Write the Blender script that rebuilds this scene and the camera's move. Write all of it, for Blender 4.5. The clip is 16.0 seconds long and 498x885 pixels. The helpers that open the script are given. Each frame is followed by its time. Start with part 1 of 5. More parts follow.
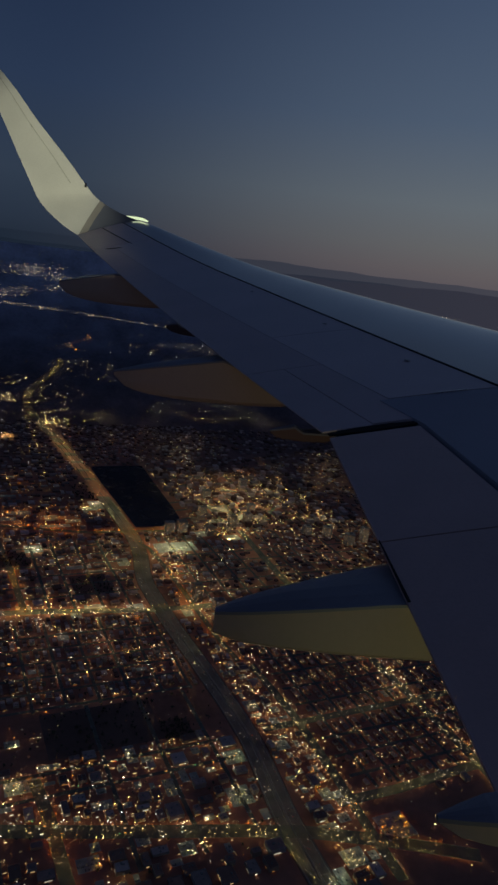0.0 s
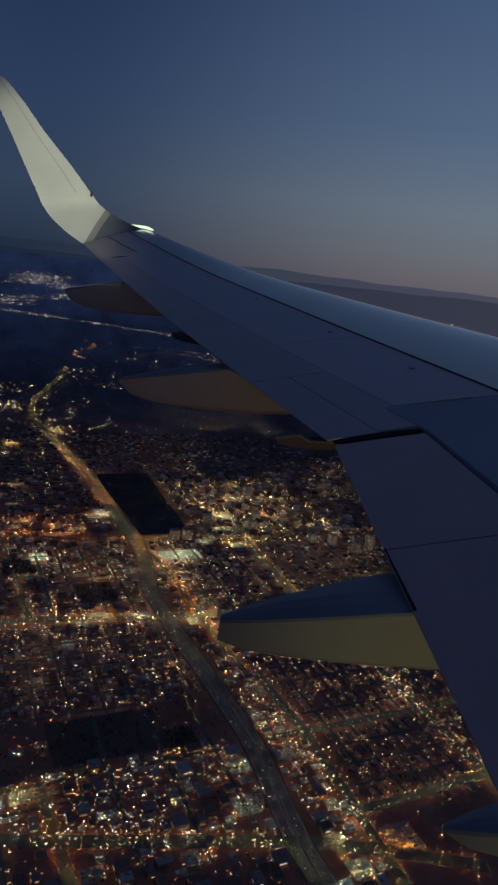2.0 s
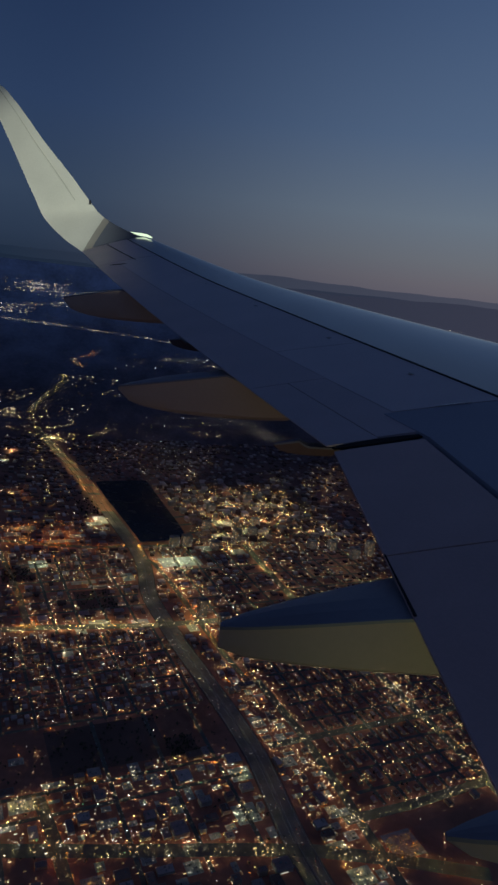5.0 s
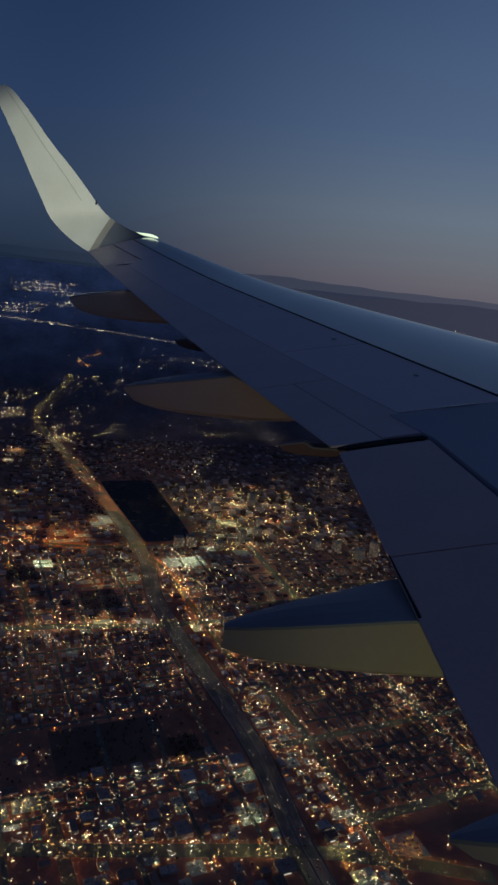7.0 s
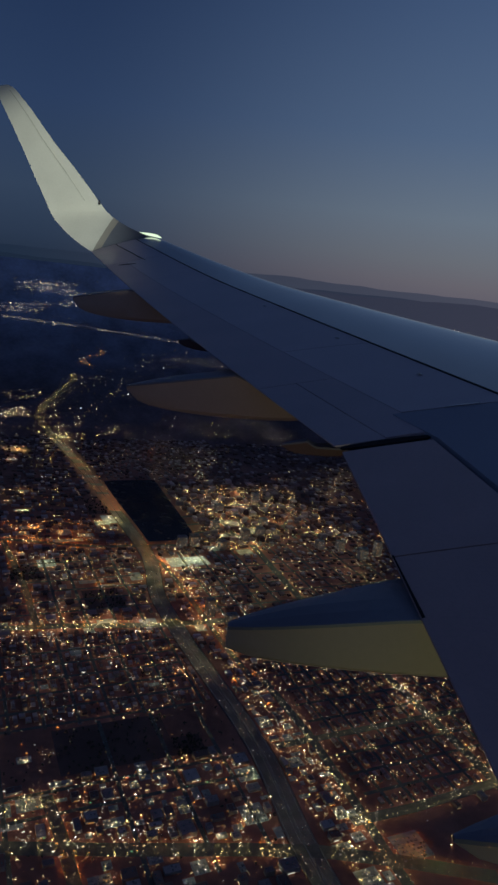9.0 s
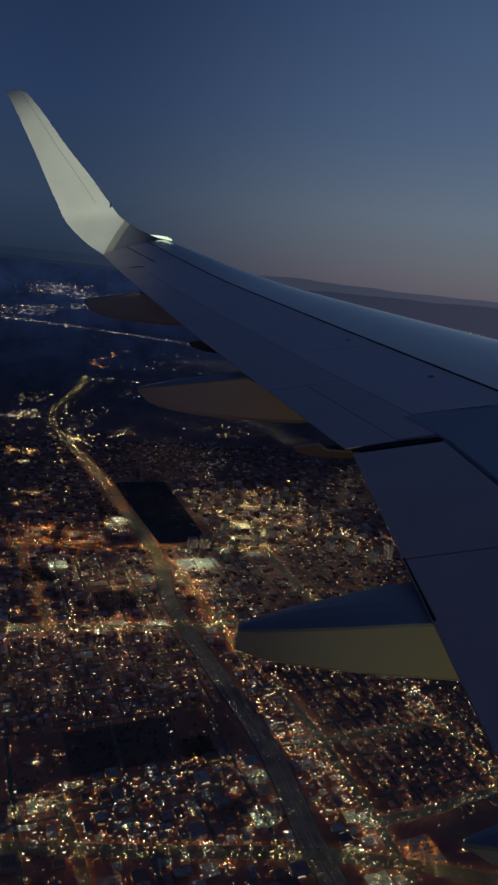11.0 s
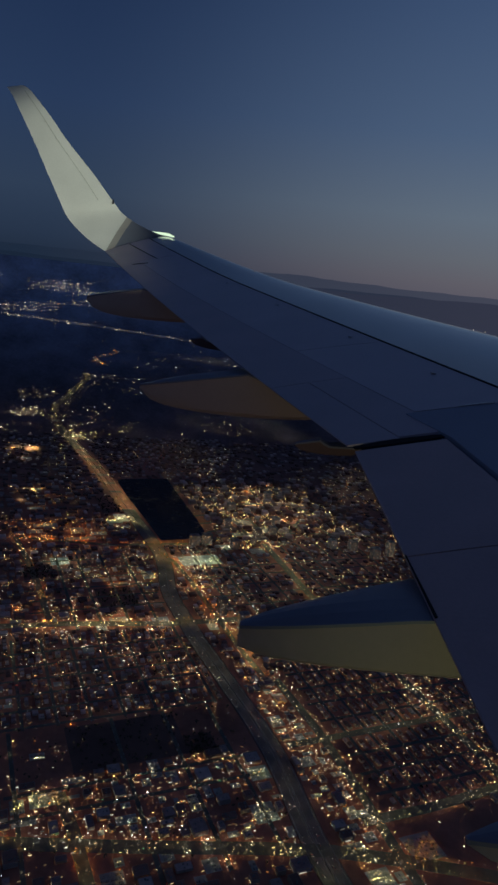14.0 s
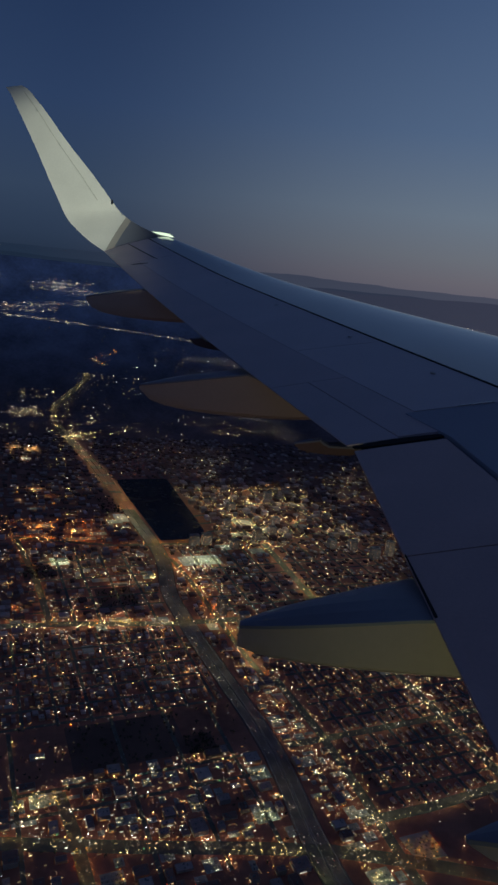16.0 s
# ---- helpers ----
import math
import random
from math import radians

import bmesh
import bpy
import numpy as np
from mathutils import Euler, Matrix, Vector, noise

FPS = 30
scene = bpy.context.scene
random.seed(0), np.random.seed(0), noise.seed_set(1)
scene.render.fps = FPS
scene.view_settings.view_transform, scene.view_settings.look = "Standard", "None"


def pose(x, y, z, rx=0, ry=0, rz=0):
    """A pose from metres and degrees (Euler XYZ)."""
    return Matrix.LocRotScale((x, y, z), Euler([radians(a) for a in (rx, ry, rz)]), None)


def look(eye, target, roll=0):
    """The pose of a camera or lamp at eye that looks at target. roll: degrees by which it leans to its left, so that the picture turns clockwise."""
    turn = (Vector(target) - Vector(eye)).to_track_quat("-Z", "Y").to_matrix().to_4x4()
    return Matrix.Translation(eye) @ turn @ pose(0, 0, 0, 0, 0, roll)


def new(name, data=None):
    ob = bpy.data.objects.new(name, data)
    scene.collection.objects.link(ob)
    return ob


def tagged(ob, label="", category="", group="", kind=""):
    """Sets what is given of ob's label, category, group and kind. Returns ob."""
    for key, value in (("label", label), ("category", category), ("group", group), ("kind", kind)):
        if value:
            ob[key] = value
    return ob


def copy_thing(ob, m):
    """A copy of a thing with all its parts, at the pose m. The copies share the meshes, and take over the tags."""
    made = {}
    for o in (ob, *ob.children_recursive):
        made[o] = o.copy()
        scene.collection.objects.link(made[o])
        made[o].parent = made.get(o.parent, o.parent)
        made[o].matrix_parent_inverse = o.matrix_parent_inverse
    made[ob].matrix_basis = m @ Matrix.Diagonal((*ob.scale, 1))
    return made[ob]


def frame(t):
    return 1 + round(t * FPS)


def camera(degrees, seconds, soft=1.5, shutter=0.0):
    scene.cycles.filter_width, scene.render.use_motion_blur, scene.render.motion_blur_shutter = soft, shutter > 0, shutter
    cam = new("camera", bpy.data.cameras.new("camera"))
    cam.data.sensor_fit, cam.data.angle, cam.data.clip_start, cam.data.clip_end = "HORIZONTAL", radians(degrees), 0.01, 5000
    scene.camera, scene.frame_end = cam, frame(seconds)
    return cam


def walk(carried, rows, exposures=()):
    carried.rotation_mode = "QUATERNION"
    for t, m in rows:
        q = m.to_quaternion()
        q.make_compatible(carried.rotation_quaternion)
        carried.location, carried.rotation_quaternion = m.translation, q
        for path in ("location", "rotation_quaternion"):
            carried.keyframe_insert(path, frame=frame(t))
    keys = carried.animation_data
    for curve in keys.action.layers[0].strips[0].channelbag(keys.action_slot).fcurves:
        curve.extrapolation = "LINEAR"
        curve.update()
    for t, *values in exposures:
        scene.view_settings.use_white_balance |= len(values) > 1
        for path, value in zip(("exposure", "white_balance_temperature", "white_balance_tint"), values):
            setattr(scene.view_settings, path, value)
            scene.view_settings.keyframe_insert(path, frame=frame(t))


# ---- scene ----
# The view from an airliner's cabin window at dusk: the wing beside the eye, the lit city below.
EYE_Z = 1000.0
cam = camera(40.0, 16.0, soft=2.6)
PATH = (
    (0.0, 75.652, -6.804, 0.565), (0.5, 75.567, -6.74, 0.785), (1.0, 75.635, -6.628, 0.883),
    (1.5, 75.917, -6.606, 0.958), (2.0, 76.241, -6.655, 0.962), (2.5, 76.384, -6.517, 0.895),
    (3.0, 76.501, -6.459, 0.825), (3.5, 76.632, -6.444, 0.819), (4.0, 76.727, -6.48, 0.779),
    (6.5, 76.799, -6.449, 1.161), (7.0, 76.784, -6.561, 1.305), (7.5, 76.748, -6.567, 1.465),
    (8.0, 76.71, -6.62, 1.56), (8.5, 76.686, -6.572, 1.57), (9.0, 76.72, -6.45, 1.554),
    (11.5, 76.791, -6.242, 2.595), (12.0, 76.752, -6.198, 2.651), (12.5, 76.654, -6.253, 2.702),
    (13.0, 76.568, -6.358, 2.698), (13.5, 76.514, -6.309, 2.615), (14.0, 76.527, -6.354, 2.615),
    (14.5, 76.558, -6.447, 2.566), (15.0, 76.568, -6.373, 2.505), (15.5, 76.514, -6.261, 2.54),
    (16.0, 76.529, -6.263, 2.558))
# the camera's own exposure and white balance, which drift a little
EXPOSURES = ((0.0, -0.30, 7500, 10), (1.0, -0.28, 7300, 10), (1.5, -0.26, 7000, 10), (2.0, 0.0, 6700, 10), (4.0, -0.03, 6600, 10), (6.5, 0.0, 6500, 10), (9.0, 0.0, 6500, 10),
             (11.5, -0.15, 6450, 10), (12.5, -0.22, 6400, 10), (14.0, -0.18, 6400, 10), (14.5, 0.05, 6400, 10), (16.0, 0.03, 6450, 10))
walk(cam, [(t, pose(0, 0, EYE_Z, rx, ry, rz)) for t, rx, ry, rz in PATH], EXPOSURES)

# ---- dusk sky ----
world = bpy.data.worlds.new("dusk_sky")
scene.world = world
world.use_nodes = True
wn, wl = world.node_tree.nodes, world.node_tree.links
wn.clear()

coord = wn.new("ShaderNodeTexCoord")
split = wn.new("ShaderNodeSeparateXYZ")
wl.new(coord.outputs["Generated"], split.inputs[0])


def ramp(stops):
    n = wn.new("ShaderNodeValToRGB")
    while len(n.color_ramp.elements) < len(stops):
        n.color_ramp.elements.new(0.5)
    for e, (p, c) in zip(n.color_ramp.elements, stops):
        e.position, e.color = p, (*c, 1)
    wl.new(split.outputs["Z"], n.inputs[0])
    return n


# colours by height above the horizon: the night side, and the side of the sunset's afterglow
night = ramp(((0.00, (0.017, 0.029, 0.055)), (0.03, (0.023, 0.039, 0.074)), (0.09, (0.032, 0.054, 0.099)), (0.20, (0.024, 0.047, 0.109)),
              (0.38, (0.013, 0.029, 0.080)), (1.00, (0.010, 0.014, 0.034))))
dusk = ramp(((0.00, (0.118, 0.108, 0.138)), (0.025, (0.138, 0.130, 0.154)), (0.055, (0.142, 0.155, 0.182)), (0.11, (0.138, 0.178, 0.230)),
             (0.21, (0.086, 0.136, 0.230)), (0.42, (0.044, 0.084, 0.184)), (1.00, (0.016, 0.021, 0.050))))
toward = wn.new("ShaderNodeVectorMath")
toward.operation = "DOT_PRODUCT"
toward.inputs[1].default_value = Vector((0.78, 0.62, 0.0)).normalized()
wl.new(coord.outputs["Generated"], toward.inputs[0])
near_sun = wn.new("ShaderNodeMapRange")
near_sun.interpolation_type = "SMOOTHSTEP"
for i, v in enumerate((0.33, 0.88, 0.0, 1.0)):
    near_sun.inputs[i + 1].default_value = v
wl.new(toward.outputs["Value"], near_sun.inputs[0])
both = wn.new("ShaderNodeMix")
both.data_type = "RGBA"
wl.new(near_sun.outputs[0], both.inputs[0])
wl.new(night.outputs[0], both.inputs[6])
wl.new(dusk.outputs[0], both.inputs[7])
back = wn.new("ShaderNodeBackground")
back.inputs[1].default_value = 1.0
wl.new(both.outputs[2], back.inputs[0])
wl.new(back.outputs[0], wn.new("ShaderNodeOutputWorld").inputs[0])


def lamp(name, kind, power, colour, m, **values):
    data = bpy.data.lights.new(name, kind)
    data.energy, data.color = power, colour
    for k, v in values.items():
        if k == "size":
            data.shape, data.size = "DISK", v
        elif k == "radius":
            data.shadow_soft_size = v
        elif k == "cone":
            data.spot_size = radians(v)
        elif k == "blend":
            data.spot_blend = v
    ob = new(name, data)
    ob.matrix_world = m
    return ob


# the wing-inspection light on the fuselage, aimed at the winglet, and two added fills for the fairings
lamp("wing_inspection_light", "SPOT", 5100, (0.97, 1.0, 0.80), look((2.4, 0.1, EYE_Z - 0.6), (-4.12, 13.41, EYE_Z + 1.42)),
     radius=0.06, cone=13.2, blend=0.72)
# unseen spot, added to warm the near fairing's lower face
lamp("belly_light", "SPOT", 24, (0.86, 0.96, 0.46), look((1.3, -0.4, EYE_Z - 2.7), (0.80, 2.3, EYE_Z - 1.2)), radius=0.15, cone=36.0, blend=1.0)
# another unseen spot, added to lift the brown of the outer fairings
lamp("landing_light", "SPOT", 46, (1.0, 0.74, 0.46), look((1.9, -0.4, EYE_Z - 2.9), (-2.0, 9.2, EYE_Z - 0.5)), radius=0.15, cone=32.0, blend=1.0)

# ---- materials ----


def material(name, colour, rough=0.6, metal=0.0, spread=0.25, scale=4.0, bump=0.0, fine=40.0, island=0.0, coat=0.0, object_vary=0.0):
    """A surface with two scales of stain and grain; island/object_vary: how far separate pieces differ."""
    m = bpy.data.materials.new(name)
    m.use_nodes = True
    n, l = m.node_tree.nodes, m.node_tree.links
    p = n["Principled BSDF"]
    tc = n.new("ShaderNodeTexCoord")
    big, small = n.new("ShaderNodeTexNoise"), n.new("ShaderNodeTexNoise")
    big.inputs["Scale"].default_value, small.inputs["Scale"].default_value = scale, fine
    big.inputs["Detail"].default_value, small.inputs["Detail"].default_value = 4, 3
    for t in (big, small):
        l.new(tc.outputs["Object"], t.inputs["Vector"])
    mix = n.new("ShaderNodeMath")
    mix.operation = "MULTIPLY_ADD"
    mix.inputs[1].default_value = 0.35
    l.new(small.outputs[0], mix.inputs[0])
    l.new(big.outputs[0], mix.inputs[2])
    rng = n.new("ShaderNodeMapRange")
    for i, v in enumerate((0.35, 1.0, 1 - spread, 1 + spread)):
        rng.inputs[i + 1].default_value = v
    l.new(mix.outputs[0], rng.inputs[0])
    value = rng.outputs[0]
    for amount, node, socket in ((island, "ShaderNodeNewGeometry", "Random Per Island"), (object_vary, "ShaderNodeObjectInfo", "Random")):
        if amount:
            g, r2, mu = n.new(node), n.new("ShaderNodeMapRange"), n.new("ShaderNodeMath")
            mu.operation = "MULTIPLY"
            r2.inputs[3].default_value, r2.inputs[4].default_value = 1 - amount, 1 + amount
            l.new(g.outputs[socket], r2.inputs[0])
            l.new(value, mu.inputs[0])
            l.new(r2.outputs[0], mu.inputs[1])
            value = mu.outputs[0]
    tint = n.new("ShaderNodeVectorMath")
    tint.operation = "SCALE"
    tint.inputs[0].default_value = colour
    l.new(value, tint.inputs["Scale"])
    l.new(tint.outputs[0], p.inputs["Base Color"])
    rr = n.new("ShaderNodeMapRange")
    for i, v in enumerate((0.3, 0.75, max(0.02, rough - 0.08), min(1, rough + 0.08))):
        rr.inputs[i + 1].default_value = v
    l.new(big.outputs[0], rr.inputs[0])
    l.new(rr.outputs[0], p.inputs["Roughness"])
    p.inputs["Metallic"].default_value = metal
    p.inputs["Coat Weight"].default_value = coat
    if bump:
        b = n.new("ShaderNodeBump")
        b.inputs["Strength"].default_value, b.inputs["Distance"].default_value = 0.5, bump
        l.new(small.outputs[0], b.inputs["Height"])
        l.new(b.outputs[0], p.inputs["Normal"])
    return m


def glowing(name, colour, low_power, high_power, sampled=False, steep=3.0):
    """A lit bulb or pane; each piece of a mesh, and each object, burns at its own strength."""
    m = bpy.data.materials.new(name)
    m.use_nodes = True
    n, l = m.node_tree.nodes, m.node_tree.links
    n.clear()
    g, oi = n.new("ShaderNodeNewGeometry"), n.new("ShaderNodeObjectInfo")
    a, f, w, mr = n.new("ShaderNodeMath"), n.new("ShaderNodeMath"), n.new("ShaderNodeMath"), n.new("ShaderNodeMapRange")
    a.operation, f.operation, w.operation = "ADD", "FRACT", "POWER"
    w.inputs[1].default_value = steep
    l.new(g.outputs["Random Per Island"], a.inputs[0])
    l.new(oi.outputs["Random"], a.inputs[1])
    l.new(a.outputs[0], f.inputs[0])
    l.new(f.outputs[0], w.inputs[0])
    l.new(w.outputs[0], mr.inputs[0])
    mr.inputs[3].default_value, mr.inputs[4].default_value = low_power, high_power
    e = n.new("ShaderNodeEmission")
    e.inputs[0].default_value = (*colour, 1)
    l.new(mr.outputs[0], e.inputs[1])
    l.new(e.outputs[0], n.new("ShaderNodeOutputMaterial").inputs[0])
    m.cycles.emission_sampling = "FRONT" if sampled else "NONE"
    return m


WING_PAINT = material("wing_grey_paint", (0.80, 0.70, 0.71), 0.45, 0.0, 0.10, 1.3, 0.0015, 60)
PANEL_PAINT = material("wing_panel_paint", (0.72, 0.60, 0.61), 0.5, 0.0, 0.10, 2.1, 0.0015, 60)
FLAP_PAINT = material("flap_grey_paint", (0.68, 0.49, 0.47), 0.5, 0.0, 0.14, 1.7, 0.0015, 60)
SLAT_METAL = material("leading_edge_aluminium", (0.84, 0.72, 0.56), 0.34, 0.40, 0.08, 1.1, 0.0, 50, coat=1.0)
WHITE_PAINT = material("winglet_white_paint", (0.72, 0.74, 0.70), 0.38, 0.0, 0.13, 0.9, 0.001, 40)
ROOT_PAINT = material("winglet_root_beige_grey", (0.36, 0.35, 0.33), 0.5, 0.0, 0.10, 2.0)
# dark grey stands for the wing tip's shade past the lamp's beam
TIP_SHADE = material("wing_tip_dark_grey_paint", (0.15, 0.17, 0.22), 0.5, 0.0, 0.12, 2.0)
JOINT_PAINT = material("winglet_joint_filler", (0.47, 0.49, 0.46), 0.5, 0.0, 0.10, 2.0)
FAIRING_PAINT = material("fairing_grey_paint", (0.26, 0.27, 0.32), 0.50, 0.0, 0.08, 2.0, 0.001, 40)
FAIRING_LOW = material("fairing_beige_paint", (0.60, 0.48, 0.40), 0.58, 0.0, 0.10, 2.2, 0.001, 40)
SPOILER_PAINT = material("spoiler_blue_grey_paint", (0.40, 0.42, 0.50), 0.5, 0.0, 0.10, 1.9, 0.0015, 60)
# darker copy of the fairing paint: shade under the trailing edge put into colour
HINGE_SHADE = material("hinge_brown_primer", (0.21, 0.13, 0.11), 0.7, 0.0, 0.15, 3.0, 0.001, 40)
SEAL = material("black_rubber_seal", (0.012, 0.012, 0.014), 0.85, 0.0, 0.2, 5)
STEEL = material("bright_steel", (0.6, 0.6, 0.6), 0.25, 1.0, 0.1, 9)
LENS = glowing("position_light_lens", (0.78, 1.0, 0.70), 1.1, 1.2)

# ---- mesh helpers ----


def mesh_of(name, verts, faces, mat, smooth=False):
    me = bpy.data.meshes.new(name)
    me.from_pydata(verts, [], faces)
    me.materials.append(mat)
    if smooth:
        me.polygons.foreach_set("use_smooth", [True] * len(me.polygons))
        me.set_sharp_from_angle(angle=radians(38))
    me.update()
    return me


def piece(name, verts, faces, mat, parent=None, label="", smooth=False):
    """One mesh object, as a part of its parent."""
    ob = new(name, mesh_of(name, verts, faces, mat, smooth))
    ob.parent = parent
    if label:
        tagged(ob, label)
    return ob


def box(cx, cy, z0, sx, sy, sz, top=1.0):
    """Verts and faces of a box that may taper to the top."""
    v = [(cx + a * sx / 2, cy + b * sy / 2, z0) for a, b in ((-1, -1), (1, -1), (1, 1), (-1, 1))]
    v += [(cx + a * sx / 2 * top, cy + b * sy / 2 * top, z0 + sz) for a, b in ((-1, -1), (1, -1), (1, 1), (-1, 1))]
    f = [(3, 2, 1, 0), (4, 5, 6, 7), (0, 1, 5, 4), (1, 2, 6, 5), (2, 3, 7, 6), (3, 0, 4, 7)]
    return v, f


def join(*shapes):
    verts, faces = [], []
    for v, f in shapes:
        n = len(verts)
        verts += list(v)
        faces += [tuple(i + n for i in g) for g in f]
    return verts, faces


def loft(rings, closed=True, caps=True):
    """Faces that skin a row of equal rings."""
    n = len(rings[0])
    verts = [p for r in rings for p in r]
    faces = []
    for i in range(len(rings) - 1):
        for j in range(n if closed else n - 1):
            k = (j + 1) % n
            faces.append((i * n + j, i * n + k, (i + 1) * n + k, (i + 1) * n + j))
    if caps:
        faces.append(tuple(reversed(range(n))))
        faces.append(tuple(range((len(rings) - 1) * n, len(rings) * n)))
    return verts, faces


# ---- the wing ----
# x forward, y outboard, z up, from the eye; the nose is pitched up, so the leading edge rides high.


def lead_x(y):
    return 5.815 - 0.613 * y


def trail_x(y):
    return 2.128 - 0.42 * y if y > 3.8 else 0.836 - 0.08 * y


def trail_z(y):
    return -1.30 + 0.1105 * y if y < 3.8 else -0.88 + 0.09 * (y - 3.8) + 0.0033 * (y - 3.8) ** 2


def rise(y):
    return 0.13 + 0.014 * max(0.0, y - 8.8) ** 1.7


def foil(s, t=0.126):
    return 5 * t * (0.2969 * math.sqrt(max(s, 0)) - 0.126 * s - 0.3516 * s * s + 0.2843 * s ** 3 - 0.1036 * s ** 4)


def skin(y, s, sink=0.0, under=False):
    """A point of the wing's skin at span y and chord fraction s, sunk by so many metres."""
    front, rear = lead_x(y), trail_x(y)
    c = front - rear
    h = foil(s) * c
    z = trail_z(y) + rise(y) * c * (1 - s) + (-0.7 * h + sink if under else h - sink)
    return (front - s * c, y, z)


def seam(y):
    return min(0.565, max(0.34, 0.37 + 0.026 * (11.65 - y)))


def panel(name, y0, y1, s0, s1, mat, parent, label="", thick=0.035, rows=16, cols=12, gap=0.008, proud=0.0, smooth=True):
    """A curved skin panel between two span stations and two chord fractions (numbers or functions of y), with its own thickness and edges."""
    s0f = s0 if callable(s0) else (lambda y: s0)
    s1f = s1 if callable(s1) else (lambda y: s1)
    y0, y1 = y0 + gap, y1 - gap
    upper, lower = [], []
    for i in range(rows + 1):
        y = y0 + (y1 - y0) * i / rows
        c = lead_x(y) - trail_x(y)
        a, b = s0f(y) + (gap / c if s0f(y) > 0.001 else 0), s1f(y) - (gap / c if s1f(y) < 0.999 else 0)
        for j in range(cols + 1):
            q = j / cols
            s = a + (b - a) * (q * q if a < 0.001 else q)
            upper.append(skin(y, s, -proud))
            lower.append(skin(y, s, min(thick, 0.008 + foil(s) * c * 0.9)))
    n, w = len(upper), cols + 1
    faces = []
    for i in range(rows):
        for j in range(cols):
            k = i * w + j
            faces.append((k, k + 1, k + w + 1, k + w))
            faces.append((n + k + w, n + k + w + 1, n + k + 1, n + k))
    rim = [j for j in range(w)] + [i * w + cols for i in range(1, rows + 1)] + [rows * w + j for j in range(cols - 1, -1, -1)] + [i * w for i in range(rows - 1, 0, -1)]
    for a, b in zip(rim, rim[1:] + rim[:1]):
        faces.append((b, a, n + a, n + b))
    return piece(name, upper + lower, faces, mat, parent, label, smooth)


wing = new("airplane_wing")
wing.location = (0, 0, EYE_Z)
tagged(wing, "grey airliner wing with lit white blended winglet", "airplane wing")

# the dark inner box that shows in the joints, with the underside
rings = []
for i in range(41):
    y = 0.75 + (12.83 - 0.75) * i / 40
    ring = [skin(y, 0.004 + 0.97 * (j / 16) ** 1.5, 0.03) for j in range(17)]
    ring += [skin(y, 0.97 * s / 12, 0.0, True) for s in range(11, 0, -1)]
    rings.append(ring)
piece("wing_box", *loft(rings), SEAL, wing, "black joints between the skin panels", True)

panel("leading_edge_slat", 0.8, 12.83, 0.0, seam, SLAT_METAL, wing, "glossy grey leading edge", rows=60, cols=22, gap=0.007)
panel("upper_skin", 5.82, 11.25, seam, 0.80, WING_PAINT, wing, rows=30, gap=0.004)
panel("upper_skin", 4.24, 5.82, seam, 0.80, WING_PAINT, wing, gap=0.004)
panel("tip_skin", 11.25, 12.83, seam, 0.63, WING_PAINT, wing, gap=0.006)
panel("aileron", 11.25, 12.83, 0.63, 1.0, PANEL_PAINT, wing, gap=0.008)
panel("trailing_panel", 5.02, 11.25, 0.80, 1.0, PANEL_PAINT, wing, rows=30, gap=0.003)
panel("trailing_panel", 3.90, 5.02, 0.80, 0.90, PANEL_PAINT, wing, gap=0.005)
panel("flap_tab", 3.88, 5.02, 0.90, 1.0, PANEL_PAINT, wing, gap=0.005)
panel("spoiler", 0.8, 4.22, seam, 0.825, SPOILER_PAINT, wing, "blue-grey spoiler panel with a bright edge", gap=0.006, proud=0.006)
panel("inboard_flap", 2.60, 3.80, 0.83, 1.0, FLAP_PAINT, wing, gap=0.006)
panel("inboard_flap", 0.8, 2.60, 0.83, 1.0, FLAP_PAINT, wing, gap=0.004)
# the dark sealed step behind the slat, and the black end gap between flap and aileron
rings = []
for i in range(61):
    y = 0.85 + 11.95 * i / 60
    c = lead_x(y) - trail_x(y)
    w = (0.008 + 0.003 * (12.8 - y) / 12) / c
    rings.append([skin(y, seam(y) - w, 0.004), skin(y, seam(y) - w, -0.004), skin(y, seam(y) + w, -0.004), skin(y, seam(y) + w, 0.004)])
piece("seal_strip", *loft(rings), SEAL, wing, "black rubber seal strip")
rings = []
for i in range(13):
    s = 0.83 + 0.165 * i / 12
    w = 0.008 + 0.022 * math.sin(math.pi * min(1.0, 0.12 + 0.8 * i / 12))
    rings.append([skin(3.84 - w, s, 0.006), skin(3.84 - w, s, -0.004), skin(3.84 + w, s, -0.004), skin(3.84 + w, s, 0.006)])
piece("seal_strip", *loft(rings), SEAL, wing, "black rubber seal strip")
rings = []
for i in range(9):
    y = 2.18 + 0.43 * i / 8
    a = 0.9988 - 0.0016 * (1 - i / 8)
    rings.append([skin(y, a, 0.004), skin(y, a, -0.004), skin(y, 0.9999, -0.004), skin(y, 0.9999, 0.004)])
piece("seal_strip", *loft(rings), SEAL, wing, "black rubber seal strip")
for y0, s0, y1, s1, w in ((11.15, 0.622, 12.78, 0.648, 0.016), (11.0, 0.76, 11.12, 0.88, 0.10)):
    rings = []
    for i in range(13):
        y, s = y0 + (y1 - y0) * i / 12, s0 + (s1 - s0) * i / 12
        c = (lead_x(y) - trail_x(y)) / (w * (0.5 + 0.5 * math.sin(math.pi * i / 12)))
        rings.append([skin(y, s - 0.5 / c, 0.004), skin(y, s - 0.5 / c, -0.003), skin(y, s + 0.5 / c, -0.003), skin(y, s + 0.5 / c, 0.004)])
    piece("seal_strip", *loft(rings), SEAL, wing, "black rubber seal strip")
